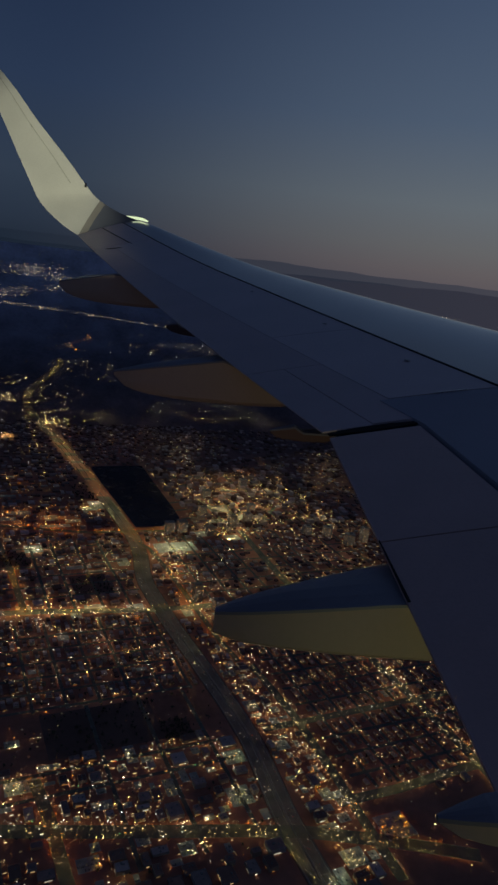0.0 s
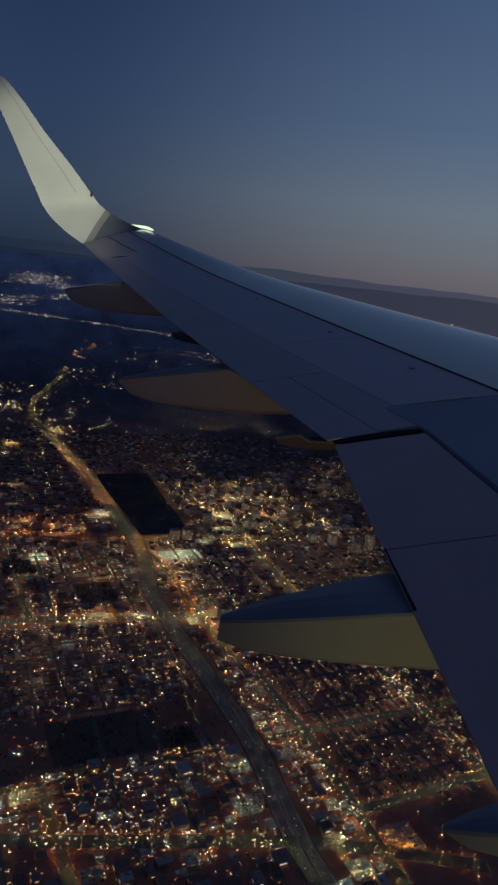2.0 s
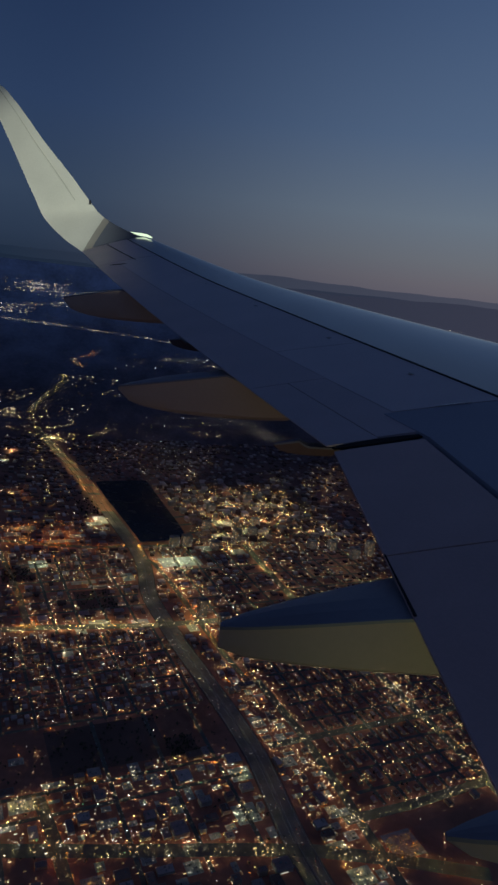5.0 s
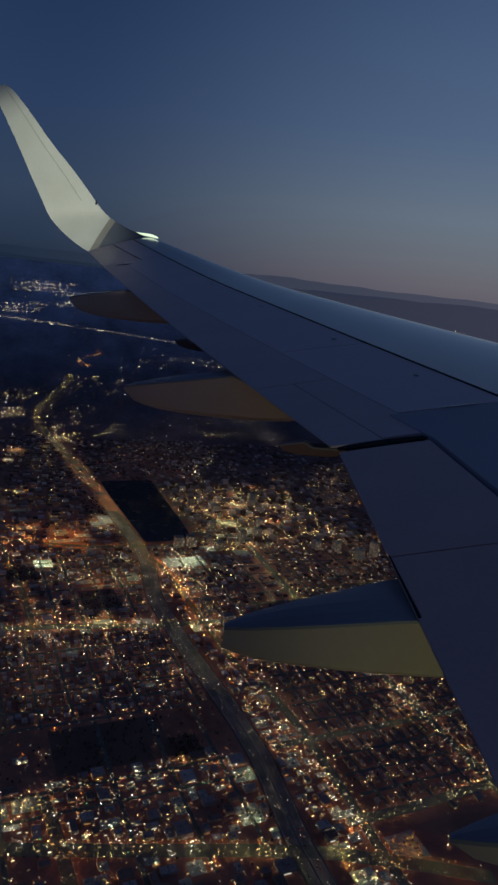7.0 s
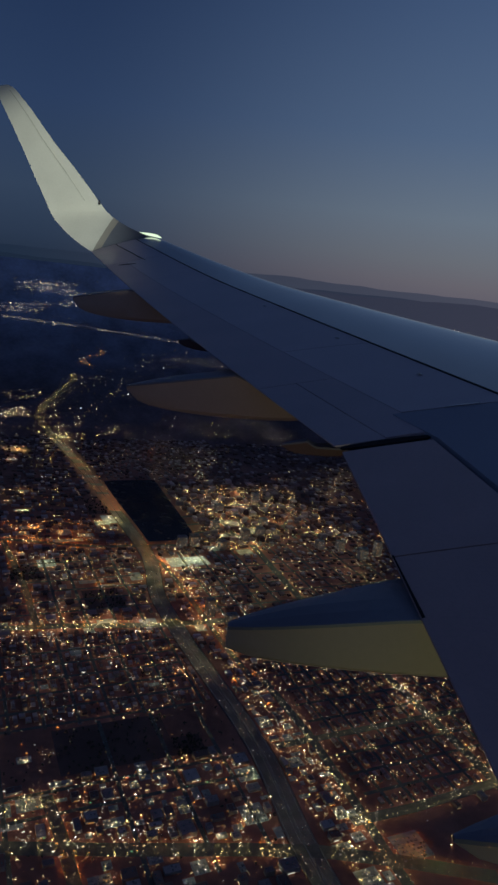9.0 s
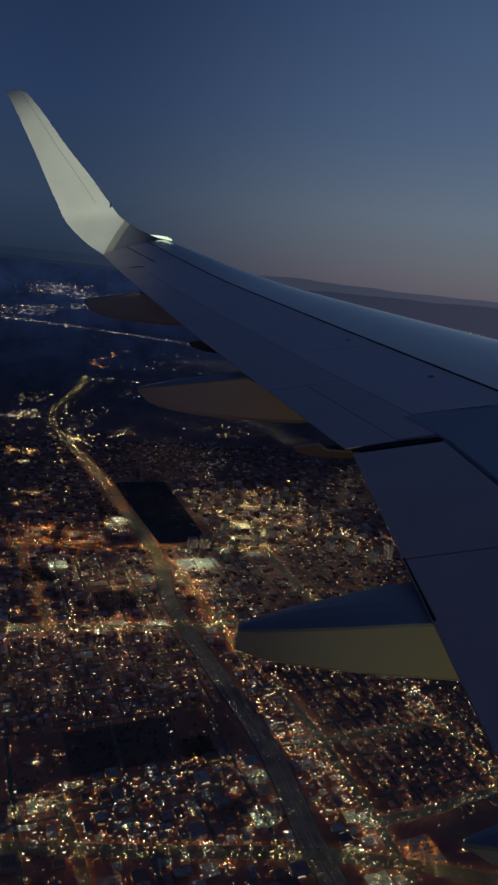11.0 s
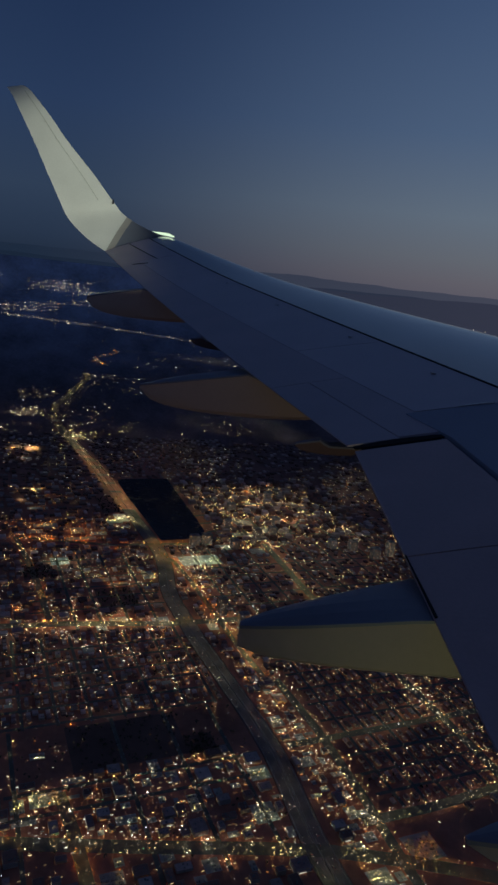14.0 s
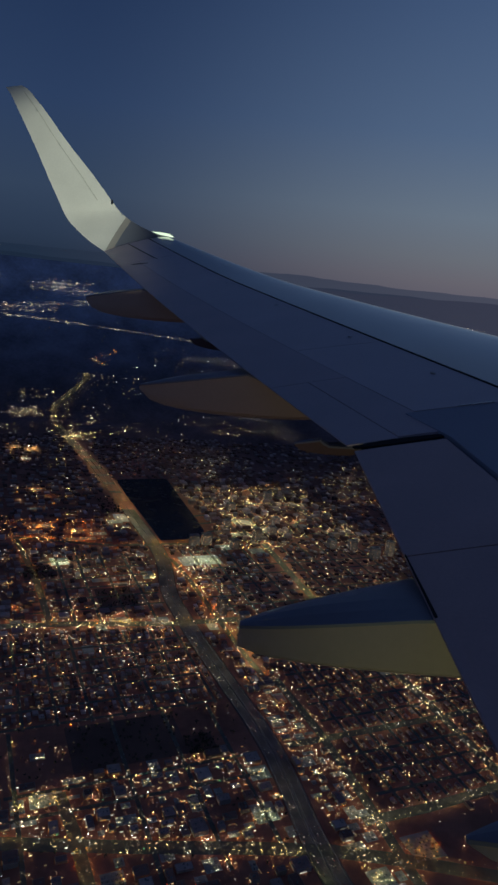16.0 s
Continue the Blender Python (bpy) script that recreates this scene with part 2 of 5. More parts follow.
# the spoiler edge's highlight, laid on as a thin bright strip
rings = []
for i in range(13):
    p = Vector(skin(4.225, 0.637 + 0.075 * i / 12, -0.008))
    rings.append([p + Vector((0, a, b)) for a, b in ((-0.006, -0.004), (0.006, -0.004), (0.006, 0.004), (-0.006, 0.004))])
piece("worn_edge", *loft(rings), STEEL, wing, "bright worn metal edge")
# small access caps and fasteners along the front spar
cap_v = [(0.022 * math.cos(a * math.pi / 4), 0.03 * math.sin(a * math.pi / 4), 0.004 - 0.004 * k) for k in range(2) for a in range(8)]
cap_f = [tuple(range(8))] + [(i + 8, (i + 1) % 8 + 8, (i + 1) % 8, i) for i in range(8)]
cap_mesh = mesh_of("access_cap", cap_v, cap_f, STEEL)
for y in (11.9, 9.0, 7.55, 6.05, 4.9):
    ob = new("access_cap", cap_mesh)
    ob.parent = wing
    ob.location = skin(y, seam(y) + 0.06, -0.002)

# the winglet: a blended root, then a tall swept blade
WINGLET = (  # leading edge, trailing edge, thickness
    ((-2.055, 12.84, 0.545), (-3.265, 12.84, 0.195), 0.09),
    ((-2.42, 12.98, 0.63), (-3.56, 12.95, 0.34), 0.085),
    ((-2.78, 13.06, 0.76), (-3.84, 13.02, 0.53), 0.08),
    ((-3.05, 13.10, 0.91), (-4.06, 13.06, 0.74), 0.07),
    ((-3.24, 13.13, 1.10), (-4.23, 13.10, 1.02), 0.06),
    ((-3.70, 13.29, 1.58), (-4.49, 13.24, 1.43), 0.05),
    ((-4.24, 13.48, 2.10), (-4.77, 13.42, 1.87), 0.042),
    ((-4.68, 13.66, 2.57), (-5.05, 13.60, 2.29), 0.034),
    ((-4.97, 13.78, 2.85), (-5.28, 13.74, 2.62), 0.028),
    ((-5.13, 13.85, 2.99), (-5.42, 13.83, 2.82), 0.022),
    ((-5.27, 13.90, 3.055), (-5.53, 13.89, 2.95), 0.015),
    ((-5.36, 13.92, 3.045), (-5.58, 13.91, 3.00), 0.006))


# the root sweeps outboard in a flat curve before the blade stands up


def swept(point, out):
    k = 1 + out / point[1]
    return (point[0] * k, point[1] * k, point[2] * k)


WINGLET = tuple((swept(le, d), swept(te, d), th) for (le, te, th), d in zip(WINGLET, (0.0, 0.03, 0.14, 0.23, 0.25, 0.22, 0.16, 0.10, 0.06, 0.04, 0.03, 0.02)))


def blade(stations, steps=9):
    out = []
    for le, te, th in stations:
        le, te = Vector(le), Vector(te)
        chord = te - le
        up = Vector((0, 0.36, 0.93)) if le.z < 0.6 else Vector((-0.25, 0.35, 0.9))
        side = -chord.cross(up).normalized()
        if le.z < 0.95:
            side = side.lerp(Vector((0.15, -0.5, 0.85)).normalized(), max(0.0, (0.95 - le.z) / 0.45)).normalized()
        ring = []
        for j in range(steps):
            s = (j / (steps - 1)) ** 1.6
            ring.append(le + chord * s + side * foil(s, 0.5) * th * 1.2)
        for j in range(steps - 2, 0, -1):
            s = (j / (steps - 1)) ** 1.6
            ring.append(le + chord * s - side * foil(s, 0.5) * th * 1.2)
        out.append(ring)
    return out


def finer(stations, n=3):
    """Stations along a smooth curve through the given ones."""
    out = []
    for i in range(len(stations) - 1):
        quad = [stations[max(0, min(len(stations) - 1, i + d))] for d in (-1, 0, 1, 2)]
        for k in range(n):
            t = k / n
            w = (-0.5 * t + t * t - 0.5 * t ** 3, 1 - 2.5 * t * t + 1.5 * t ** 3, 0.5 * t + 2 * t * t - 1.5 * t ** 3, -0.5 * t * t + 0.5 * t ** 3)
            le = sum((Vector(q[0]) * a for q, a in zip(quad, w)), Vector())
            te = sum((Vector(q[1]) * a for q, a in zip(quad, w)), Vector())
            out.append((le, te, sum(q[2] * a for q, a in zip(quad, w))))
    return out + [stations[-1]]


tall = list(WINGLET[4:])
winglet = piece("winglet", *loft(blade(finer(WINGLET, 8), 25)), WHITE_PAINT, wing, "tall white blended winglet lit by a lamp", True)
# the root's front shade is painted dark grey, then a beige strip, the blade white: cut along a slanting joint
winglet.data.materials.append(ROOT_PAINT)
winglet.data.materials.append(TIP_SHADE)
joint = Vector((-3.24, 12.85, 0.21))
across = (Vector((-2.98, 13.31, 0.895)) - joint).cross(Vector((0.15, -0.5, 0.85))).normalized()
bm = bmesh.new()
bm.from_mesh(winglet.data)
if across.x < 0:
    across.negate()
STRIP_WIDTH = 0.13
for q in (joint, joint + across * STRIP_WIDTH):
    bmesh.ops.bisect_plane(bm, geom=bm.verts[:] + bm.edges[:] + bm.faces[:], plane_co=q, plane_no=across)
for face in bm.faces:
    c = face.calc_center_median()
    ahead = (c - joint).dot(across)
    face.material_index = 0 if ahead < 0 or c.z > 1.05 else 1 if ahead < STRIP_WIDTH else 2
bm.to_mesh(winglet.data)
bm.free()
piece("notch", *box(-3.292, 13.35, 1.064, 0.035, 0.03, 0.08, 0.6), SEAL, winglet, "small black notch at the foot of the blade")
# the joint line along the winglet's front third
rings = []
for le, te, th in finer(tall[:-2]):
    p = Vector(le).lerp(Vector(te), 0.27)
    side = (Vector(te) - Vector(le)).cross(Vector((-0.25, 0.35, 0.9))).normalized()
    p = p - side * (foil(0.27, 0.5) * th * 1.2 + 0.002)
    rings.append([p + Vector((a, 0, 0)) + side * b for a, b in ((-0.009, -0.004), (0.009, -0.004), (0.009, 0.003), (-0.009, 0.003))])
piece("joint_strip", *loft(rings), JOINT_PAINT, winglet, "grey joint line")

# the position light in the tip of the leading edge
rings = []
for i in range(11):
    y = 12.62 + 0.5 * i / 10
    w = 0.021 * math.sin(math.pi * (0.08 + 0.88 * i / 10)) + 0.004
    c = Vector(skin(min(y, 12.83), 0.05, 0.0)) + Vector((-(max(0, y - 12.83)) * 1.3, max(0, y - 12.83), 0.035 + 0.12 * max(0, y - 12.83)))
    rings.append([c + Vector((0.9 * w * math.cos(a * math.pi / 4), 0, w * math.sin(a * math.pi / 4))) for a in range(8)])
piece("position_light", *loft(rings), LENS, wing, "glowing greenish-white light lens", True)


def fairing(y, half, tip, root, depth, parent, run=0.9, swell=0.6, label="", keel=0.0, mat=None):
    """A canoe-shaped flap-track fairing: a grey upper shell and a beige lower shell that runs to a point behind the wing. tip and root: (x, z) of the edge between them."""
    # keel: the depth of a blunt, knife-edged tip, which leaves the near side straight
    n = 18
    top_rings, low_rings = [], []
    for i in range(n + 1):
        q = i / n                      # 0 at the tip
        full = min(1.0, (q * 1.55 + 0.015)) ** (0.6 if keel else 0.75)
        x = tip[0] + (root[0] + run - tip[0]) * q
        edge = tip[1] + (root[1] - tip[1]) * min(1.0, (x - tip[0]) / (root[0] - tip[0])) + 0.09 * max(0.0, x - root[0]) - (0 if keel else min(0.035, 0.8 * max(0.0, x - root[0])))
        w = half * full
        line = tip[1] + (root[1] - tip[1]) * (x - tip[0]) / (root[0] - tip[0])
        d = depth * min(1.0, q / swell + 0.004) ** 0.45 - (line - edge)
        yc = y + half - w * 0.15 - half * 0.85 * (1 - full) * 0.3
        if keel:
            d = keel + (depth - keel) * min(1.0, q / swell) ** 0.7 - (line - edge)
            yc = y - 0.15 * half + 0.06 * (1 - full) ** 2 + w
        near, far = yc - w, yc + w
        crown = 0.16 * half * full * max(0.1, min(1.0, (root[0] - x) / (root[0] - tip[0]) * 1.6))
        top_rings.append([(x, near, edge - 0.012), (x, near, edge), (x, near + w * 0.5, edge + crown), (x, yc, edge + crown * 1.5),
                          (x, far - w * 0.5, edge + crown), (x, far, edge), (x, far, edge - 0.012)])
        low_rings.append([(x, near + 0.004, edge - 0.006), (x, near + 0.006, edge - d * 0.5), (x, near + w * 0.05, edge - d * 0.88), (x, near + w * 0.2, edge - d * 0.98),
                          (x, yc, edge - d), (x, far - w * 0.35, edge - d * 0.96), (x, far - w * 0.1, edge - d * 0.8), (x, far - 0.006, edge - d * 0.45), (x, far - 0.004, edge - 0.006)])
    shell = piece("flap_track_fairing", *loft(low_rings), mat or FAIRING_LOW, parent, label or "beige canoe-shaped fairing under the trailing edge", True)
    piece("upper_shell", *loft(top_rings), FAIRING_PAINT, shell, "blue-grey upper shell")
    return shell


fairing(2.215, 0.22, (-0.002, -1.205), (0.648, -1.070), 0.285, wing, 0.9, 0.6, keel=0.085)
fairing(5.505, 0.30, (-1.085, -0.968), (-0.166, -0.748), 0.45, wing, 0.9, 0.78)
fairing(9.445, 0.30, (-2.67, -0.485), (-1.82, -0.285), 0.55, wing, 0.9, 0.85)
fairing(1.22, 0.16, (0.572, -1.182), (0.735, -1.135), 0.14, wing, 0.9, 0.5)
fairing(4.22, 0.08, (0.21, -0.985), (0.37, -0.94), 0.13, wing, 0.4, 0.6, "small brown hinge fairing under the trailing edge", mat=HINGE_SHADE)
fairing(6.75, 0.06, (-0.82, -0.635), (-0.70, -0.61), 0.15, wing, 0.4, 0.6, "small brown hinge fairing under the trailing edge", mat=HINGE_SHADE)

# the fuselage beside the eye, from which the wing grows
hull = []
for x, r in ((-22, 0.5), (-18, 1.3), (-12, 1.95), (0, 1.95), (9, 1.95), (13, 1.7), (15.5, 1.0), (16.4, 0.2)):
    hull.append([(x, -2.08 + r * math.cos(a * math.pi / 18), -0.45 + r * math.sin(a * math.pi / 18)) for a in range(36)])
fuselage = new("airplane_fuselage")
fuselage.location = (0, 0, EYE_Z)
tagged(fuselage, "grey-white airliner fuselage beside the wing", "airplane")
rings = []
for i in range(5):
    y = -0.6 + 1.38 * i / 4
    rings.append([skin(y, s / 10) for s in range(11)] + [skin(y, s / 10, 0.0, True) for s in range(9, 0, -1)])
piece("wing_root", *loft(rings), PANEL_PAINT, fuselage, "grey wing root joined to the fuselage", True)
piece("fuselage_skin", *loft(hull), PANEL_PAINT, fuselage, "", True)

# ---- the land ----
TURN = radians(25.0)          # the street grid's turn
CU, SU = math.cos(TURN), math.sin(TURN)
NEAR_R, RIM_R = 2900.0, 4830.0
rnd = random.Random(7)


def fold(x, y):
    """The plain is flat round the airplane; far out it rises to a rim below the skyline, which draws the distance together."""
    d = math.hypot(x, y)
    z = 0.0
    if d > 4300:
        # low wooded hills beyond the town
        hill = max(0.0, noise.noise(Vector((x / 1100, y / 1100, 3.1))) + 0.10)
        z = 70 * hill * min(1.0, (d - 4300) / 900) * max(0.0, 1 - max(0.0, d - 6500) / 5000)
    if d <= NEAR_R:
        return x, y, z
    w = RIM_R - NEAR_R
    k = (RIM_R - w * w / (d - NEAR_R + w)) / d
    return x * k, y * k, EYE_Z * (1 - k) + z * k


def at(u, v, z=0.0):
    """A place on the land: u along the cross streets, v along the freeway."""
    x, y, h = fold(u * CU - v * SU, u * SU + v * CU)
    return (x, y, h + z)


GROUND = material("dark_town_soil", (0.45, 0.18, 0.12), 0.95, 0, 0.5, 0.006, 0.0, 0.05)
# town soil, then dark wooded hills, then pale aerial haze painted into the colour
gn, gl = GROUND.node_tree.nodes, GROUND.node_tree.links
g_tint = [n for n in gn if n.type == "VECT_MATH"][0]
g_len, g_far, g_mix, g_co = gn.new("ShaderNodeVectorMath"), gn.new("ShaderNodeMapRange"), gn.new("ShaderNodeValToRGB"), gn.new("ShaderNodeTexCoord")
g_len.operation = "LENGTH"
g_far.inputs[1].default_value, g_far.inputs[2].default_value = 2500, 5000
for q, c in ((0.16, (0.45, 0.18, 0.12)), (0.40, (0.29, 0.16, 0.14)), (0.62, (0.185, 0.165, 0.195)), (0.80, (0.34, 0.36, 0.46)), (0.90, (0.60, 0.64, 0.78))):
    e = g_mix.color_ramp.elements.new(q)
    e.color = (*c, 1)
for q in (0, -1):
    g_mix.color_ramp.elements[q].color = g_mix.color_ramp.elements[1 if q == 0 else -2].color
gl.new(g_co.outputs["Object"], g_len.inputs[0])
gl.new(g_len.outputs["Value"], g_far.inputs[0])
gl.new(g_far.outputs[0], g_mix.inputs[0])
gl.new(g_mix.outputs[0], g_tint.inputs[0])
ASPHALT = material("asphalt", (0.172, 0.158, 0.125), 0.9, 0, 0.3, 0.05, 0.0, 0.9)
CONCRETE = material("worn_concrete", (0.24, 0.232, 0.215), 0.9, 0, 0.25, 0.06, 0.0, 0.8)
PAVING = material("car_park_paving", (0.40, 0.38, 0.33), 0.9, 0, 0.35, 0.06, 0.0, 0.7)
FREEWAY_DECK = material("oil_stained_freeway_concrete", (0.23, 0.19, 0.16), 0.92, 0, 0.45, 0.02, 0.0, 0.3)
LINE_PAINT = material("road_line_paint", (0.6, 0.6, 0.56), 0.8, 0, 0.2, 0.5)
WATER = material("dark_lake_water", (0.012, 0.014, 0.022), 0.25, 0, 0.2, 0.02)
WATER.node_tree.nodes["Principled BSDF"].inputs["Specular IOR Level"].default_value = 0.20
GRASS = material("dry_park_grass", (0.21, 0.115, 0.09), 1.0, 0, 0.4, 0.01, 0.0, 0.3)

radii = [300] + list(range(500, 3000, 250)) + list(range(3000, 9000, 125)) + [9500, 10500, 12000, 14000, 17000, 21000, 27000, 36000, 50000, 80000, 200000]
spokes = 360
verts, faces = [(0, 0, 0)], []
for r in radii:
    for k in range(spokes):
        a = 2 * math.pi * k / spokes
        verts.append(fold(r * math.sin(a), r * math.cos(a)))
for k in range(spokes):
    faces.append((0, 1 + (k + 1) % spokes, 1 + k))
for i in range(len(radii) - 1):
    for k in range(spokes):
        a, b = 1 + i * spokes + k, 1 + i * spokes + (k + 1) % spokes
        faces.append((a, b, b + spokes, a + spokes))
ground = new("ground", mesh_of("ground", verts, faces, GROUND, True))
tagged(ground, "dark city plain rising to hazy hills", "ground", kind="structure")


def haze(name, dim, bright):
    """Air-dimmed distance: haze painted as a faint even glow over a matt slope, lighter towards the sunset."""
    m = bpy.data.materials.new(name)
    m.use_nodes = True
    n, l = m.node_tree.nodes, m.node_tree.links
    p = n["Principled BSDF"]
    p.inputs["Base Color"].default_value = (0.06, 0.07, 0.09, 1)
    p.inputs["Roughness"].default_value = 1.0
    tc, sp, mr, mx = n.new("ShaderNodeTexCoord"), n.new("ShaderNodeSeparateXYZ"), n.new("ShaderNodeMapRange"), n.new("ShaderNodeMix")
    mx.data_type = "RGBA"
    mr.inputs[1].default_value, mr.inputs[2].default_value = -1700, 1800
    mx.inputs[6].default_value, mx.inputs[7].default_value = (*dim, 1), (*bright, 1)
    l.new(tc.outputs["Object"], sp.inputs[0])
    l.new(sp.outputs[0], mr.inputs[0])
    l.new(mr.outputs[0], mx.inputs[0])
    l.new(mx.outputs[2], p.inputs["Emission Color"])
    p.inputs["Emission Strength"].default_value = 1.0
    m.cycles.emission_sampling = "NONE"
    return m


def ridge(r, base, top, wave, seed, mat, label, first_k=0, last_k=720):
    rings = [[], [], []]
    for k in range(first_k, last_k + 1):
        a = 2 * math.pi * k / 720
        c, d = math.cos(a), math.sin(a)
        h = top + wave * noise.noise(Vector((c * 4, d * 4, seed))) + wave * 0.45 * noise.noise(Vector((c * 14, d * 14, seed))) + wave * 0.15 * noise.noise(Vector((c * 50, d * 50, seed)))
        if last_k - first_k < 720:                       # a lone range of hills tapers off at its ends
            q = min(1.0, min(k - first_k, last_k - k) / 22)
            h = base + (h - base) * q * q * (3 - 2 * q)
        for ring, (dr, z) in zip(rings, ((0, base), (20, base + (h - base) * 0.6), (36, h))):
            ring.append(((r + dr) * d, (r + dr) * c, z))
    ob = new("backdrop", mesh_of("backdrop", *loft(rings, False, False), mat, True))
    return tagged(ob, label, "hills", kind="structure")


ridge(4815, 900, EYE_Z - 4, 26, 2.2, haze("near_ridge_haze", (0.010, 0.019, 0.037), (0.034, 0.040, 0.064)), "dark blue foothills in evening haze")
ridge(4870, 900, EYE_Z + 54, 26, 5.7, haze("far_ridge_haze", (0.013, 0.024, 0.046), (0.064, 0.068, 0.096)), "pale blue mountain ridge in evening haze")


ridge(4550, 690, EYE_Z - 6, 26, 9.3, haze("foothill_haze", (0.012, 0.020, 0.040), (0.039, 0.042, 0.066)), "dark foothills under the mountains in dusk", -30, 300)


def spaced(a, b, step):
    n = max(1, int(math.hypot(b[0] - a[0], b[1] - a[1]) / step))
    return [(a[0] + (b[0] - a[0]) * i / n, a[1] + (b[1] - a[1]) * i / n) for i in range(n + 1)]


def fine(path, step=60):
    out = [path[0]]
    for a, b in zip(path, path[1:]):
        out += spaced(a, b, step)[1:]
    return out


def along(path, offset):
    out = []
    for i, p in enumerate(path):
        a, b = path[max(i - 1, 0)], path[min(i + 1, len(path) - 1)]
        d = Vector((b[0] - a[0], b[1] - a[1])).normalized()
        out.append((p[0] + d.y * offset, p[1] - d.x * offset))
    return out


def ribbon(path, width, z):
    """A strip along a path, laid on the land."""
    v, f = [], []
    for p, q in zip(along(path, -width / 2), along(path, width / 2)):
        v += [at(*p, z), at(*q, z)]
    for i in range(len(path) - 1):
        f.append((2 * i, 2 * i + 1, 2 * i + 3, 2 * i + 2))
    return v, f


def road(path, width, z, label, mat=ASPHALT):
    return tagged(new("road", mesh_of("road", *ribbon(fine(path), width, z), mat)), label, "road", kind="structure")


def distance_to(path, u, v):
    best = 1e9
    for (a0, a1), (b0, b1) in zip(path, path[1:]):
        dx, dy = b0 - a0, b1 - a1
        t = max(0.0, min(1.0, ((u - a0) * dx + (v - a1) * dy) / (dx * dx + dy * dy)))
        best = min(best, math.hypot(u - a0 - dx * t, v - a1 - dy * t))
    return best


# the freeway's bends, then the avenues: path, width
BENDS = ((618, 640), (618, 800), (622, 910), (638, 1029), (650, 1130), (650, 1261), (640, 1468), (632, 1620), (631, 1796), (630, 1890), (645, 1990), (672, 2096), (687, 2214), (688, 2319),
         (684, 2432), (677, 2588), (671, 2833), (664, 3119), (648, 3405), (618, 3678), (595, 3924), (580, 4200), (578, 4463), (640, 4787), (760, 5104), (900, 5470), (1015, 5760), (1040, 6000))
FREEWAY = fine(BENDS, 40)
FREEWAY = FREEWAY[:1] + [((a[0] + 2 * b[0] + c[0]) / 4, (a[1] + 2 * b[1] + c[1]) / 4) for a, b, c in zip(FREEWAY, FREEWAY[1:], FREEWAY[2:])] + FREEWAY[-1:]
SOUTH = ((60, 1052), (287, 979), (520, 909), (640, 869), (772, 807), (934, 719))
NORTH = ((60, 1808), (304, 1782), (585, 1729), (830, 1715), (1100, 1705))
STRIP = ((772, 1400), (783, 1185), (780, 1076), (775, 974), (768, 890), (763, 816), (758, 720))
EAST = ((1118, 2264), (1104, 2028), (1094, 1827), (1110, 1500), (1116, 1318), (1118, 1154), (1116, 967), (1110, 860), (1100, 740))
CROSS, LOWER = ((690, 1155), (797, 1154), (1195, 1156), (1500, 1156)), ((740, 912), (885, 908), (1125, 918), (1400, 922))
ORANGE_ROAD = ((215, 2440), (389, 2373), (542, 2322), (688, 2313), (900, 2290))
WEST = ((205, 2440), (224, 2256), (242, 2037), (250, 1800))
FRONTAGE = ((688, 2240), (718, 2140), (728, 1990), (731, 1796), (734, 1560), (745, 1420))
ACCESS = ((190, 1140), (203, 1036), (208, 940), (212, 860))
RAMP = ((520, 909), (590, 885), (604, 805), (608, 740))
AVENUES = [(SOUTH, 30, "wide lamp-lit avenue crossing the freeway"), (NORTH, 28, "busy lamp-lit boulevard lined with shops"), (STRIP, 22, "lamp-lit avenue beside the freeway"), (EAST, 26, "long straight lamp-lit avenue"),
           (CROSS, 20, "lamp-lit avenue through the homes"), (LOWER, 24, "lamp-lit avenue through the homes"), (ORANGE_ROAD, 22, "orange-lit road over the freeway"), (WEST, 20, "orange-lit straight road"),
           (FRONTAGE, 16, "orange-lit frontage road along the freeway"), (ACCESS, 24, "short lamp-lit access road"), (RAMP, 14, "curved freeway ramp")]
for i, (path, w, label) in enumerate(AVENUES):
    road(path, w, 0.3 + 0.04 * i, label)
freeway = new("freeway", mesh_of("freeway", *ribbon(FREEWAY, 50, 0.2), FREEWAY_DECK))
tagged(freeway, "wide dark concrete freeway with two carriageways", "freeway", kind="structure")


def wall_strip(path, offset, w, h):
    rings = [[at(*p, 0.0), at(*p, h), at(*q, h), at(*q, 0.0)] for p, q in zip(along(path, offset - w / 2), along(path, offset + w / 2))]
    return loft(rings, False, False)


piece("median_barrier", *wall_strip(FREEWAY, 0, 1.2, 1.1), CONCRETE, freeway)
for s in (-24.6, 24.6):
    piece("side_barrier", *wall_strip(FREEWAY, s, 0.6, 1.2), CONCRETE, freeway)
NEAR_ROAD = [p for p in FREEWAY if p[1] < 1700]
for o in (-22, -4, 4, 22):
    piece("edge_line", *ribbon(along(NEAR_ROAD, o), 0.35, 0.23), LINE_PAINT, freeway)
for s in (-26.5, 26.5):
    piece("verge", *ribbon(along(FREEWAY, s), 3, 0.12), GRASS, freeway)


def freeway_u(v):
    for (u0, v0), (u1, v1) in zip(BENDS, BENDS[1:]):
        if v0 <= v <= v1:
            return u0 + (u1 - u0) * (v - v0) / (v1 - v0)
    return BENDS[0][0] if v < BENDS[0][1] else BENDS[-1][0]


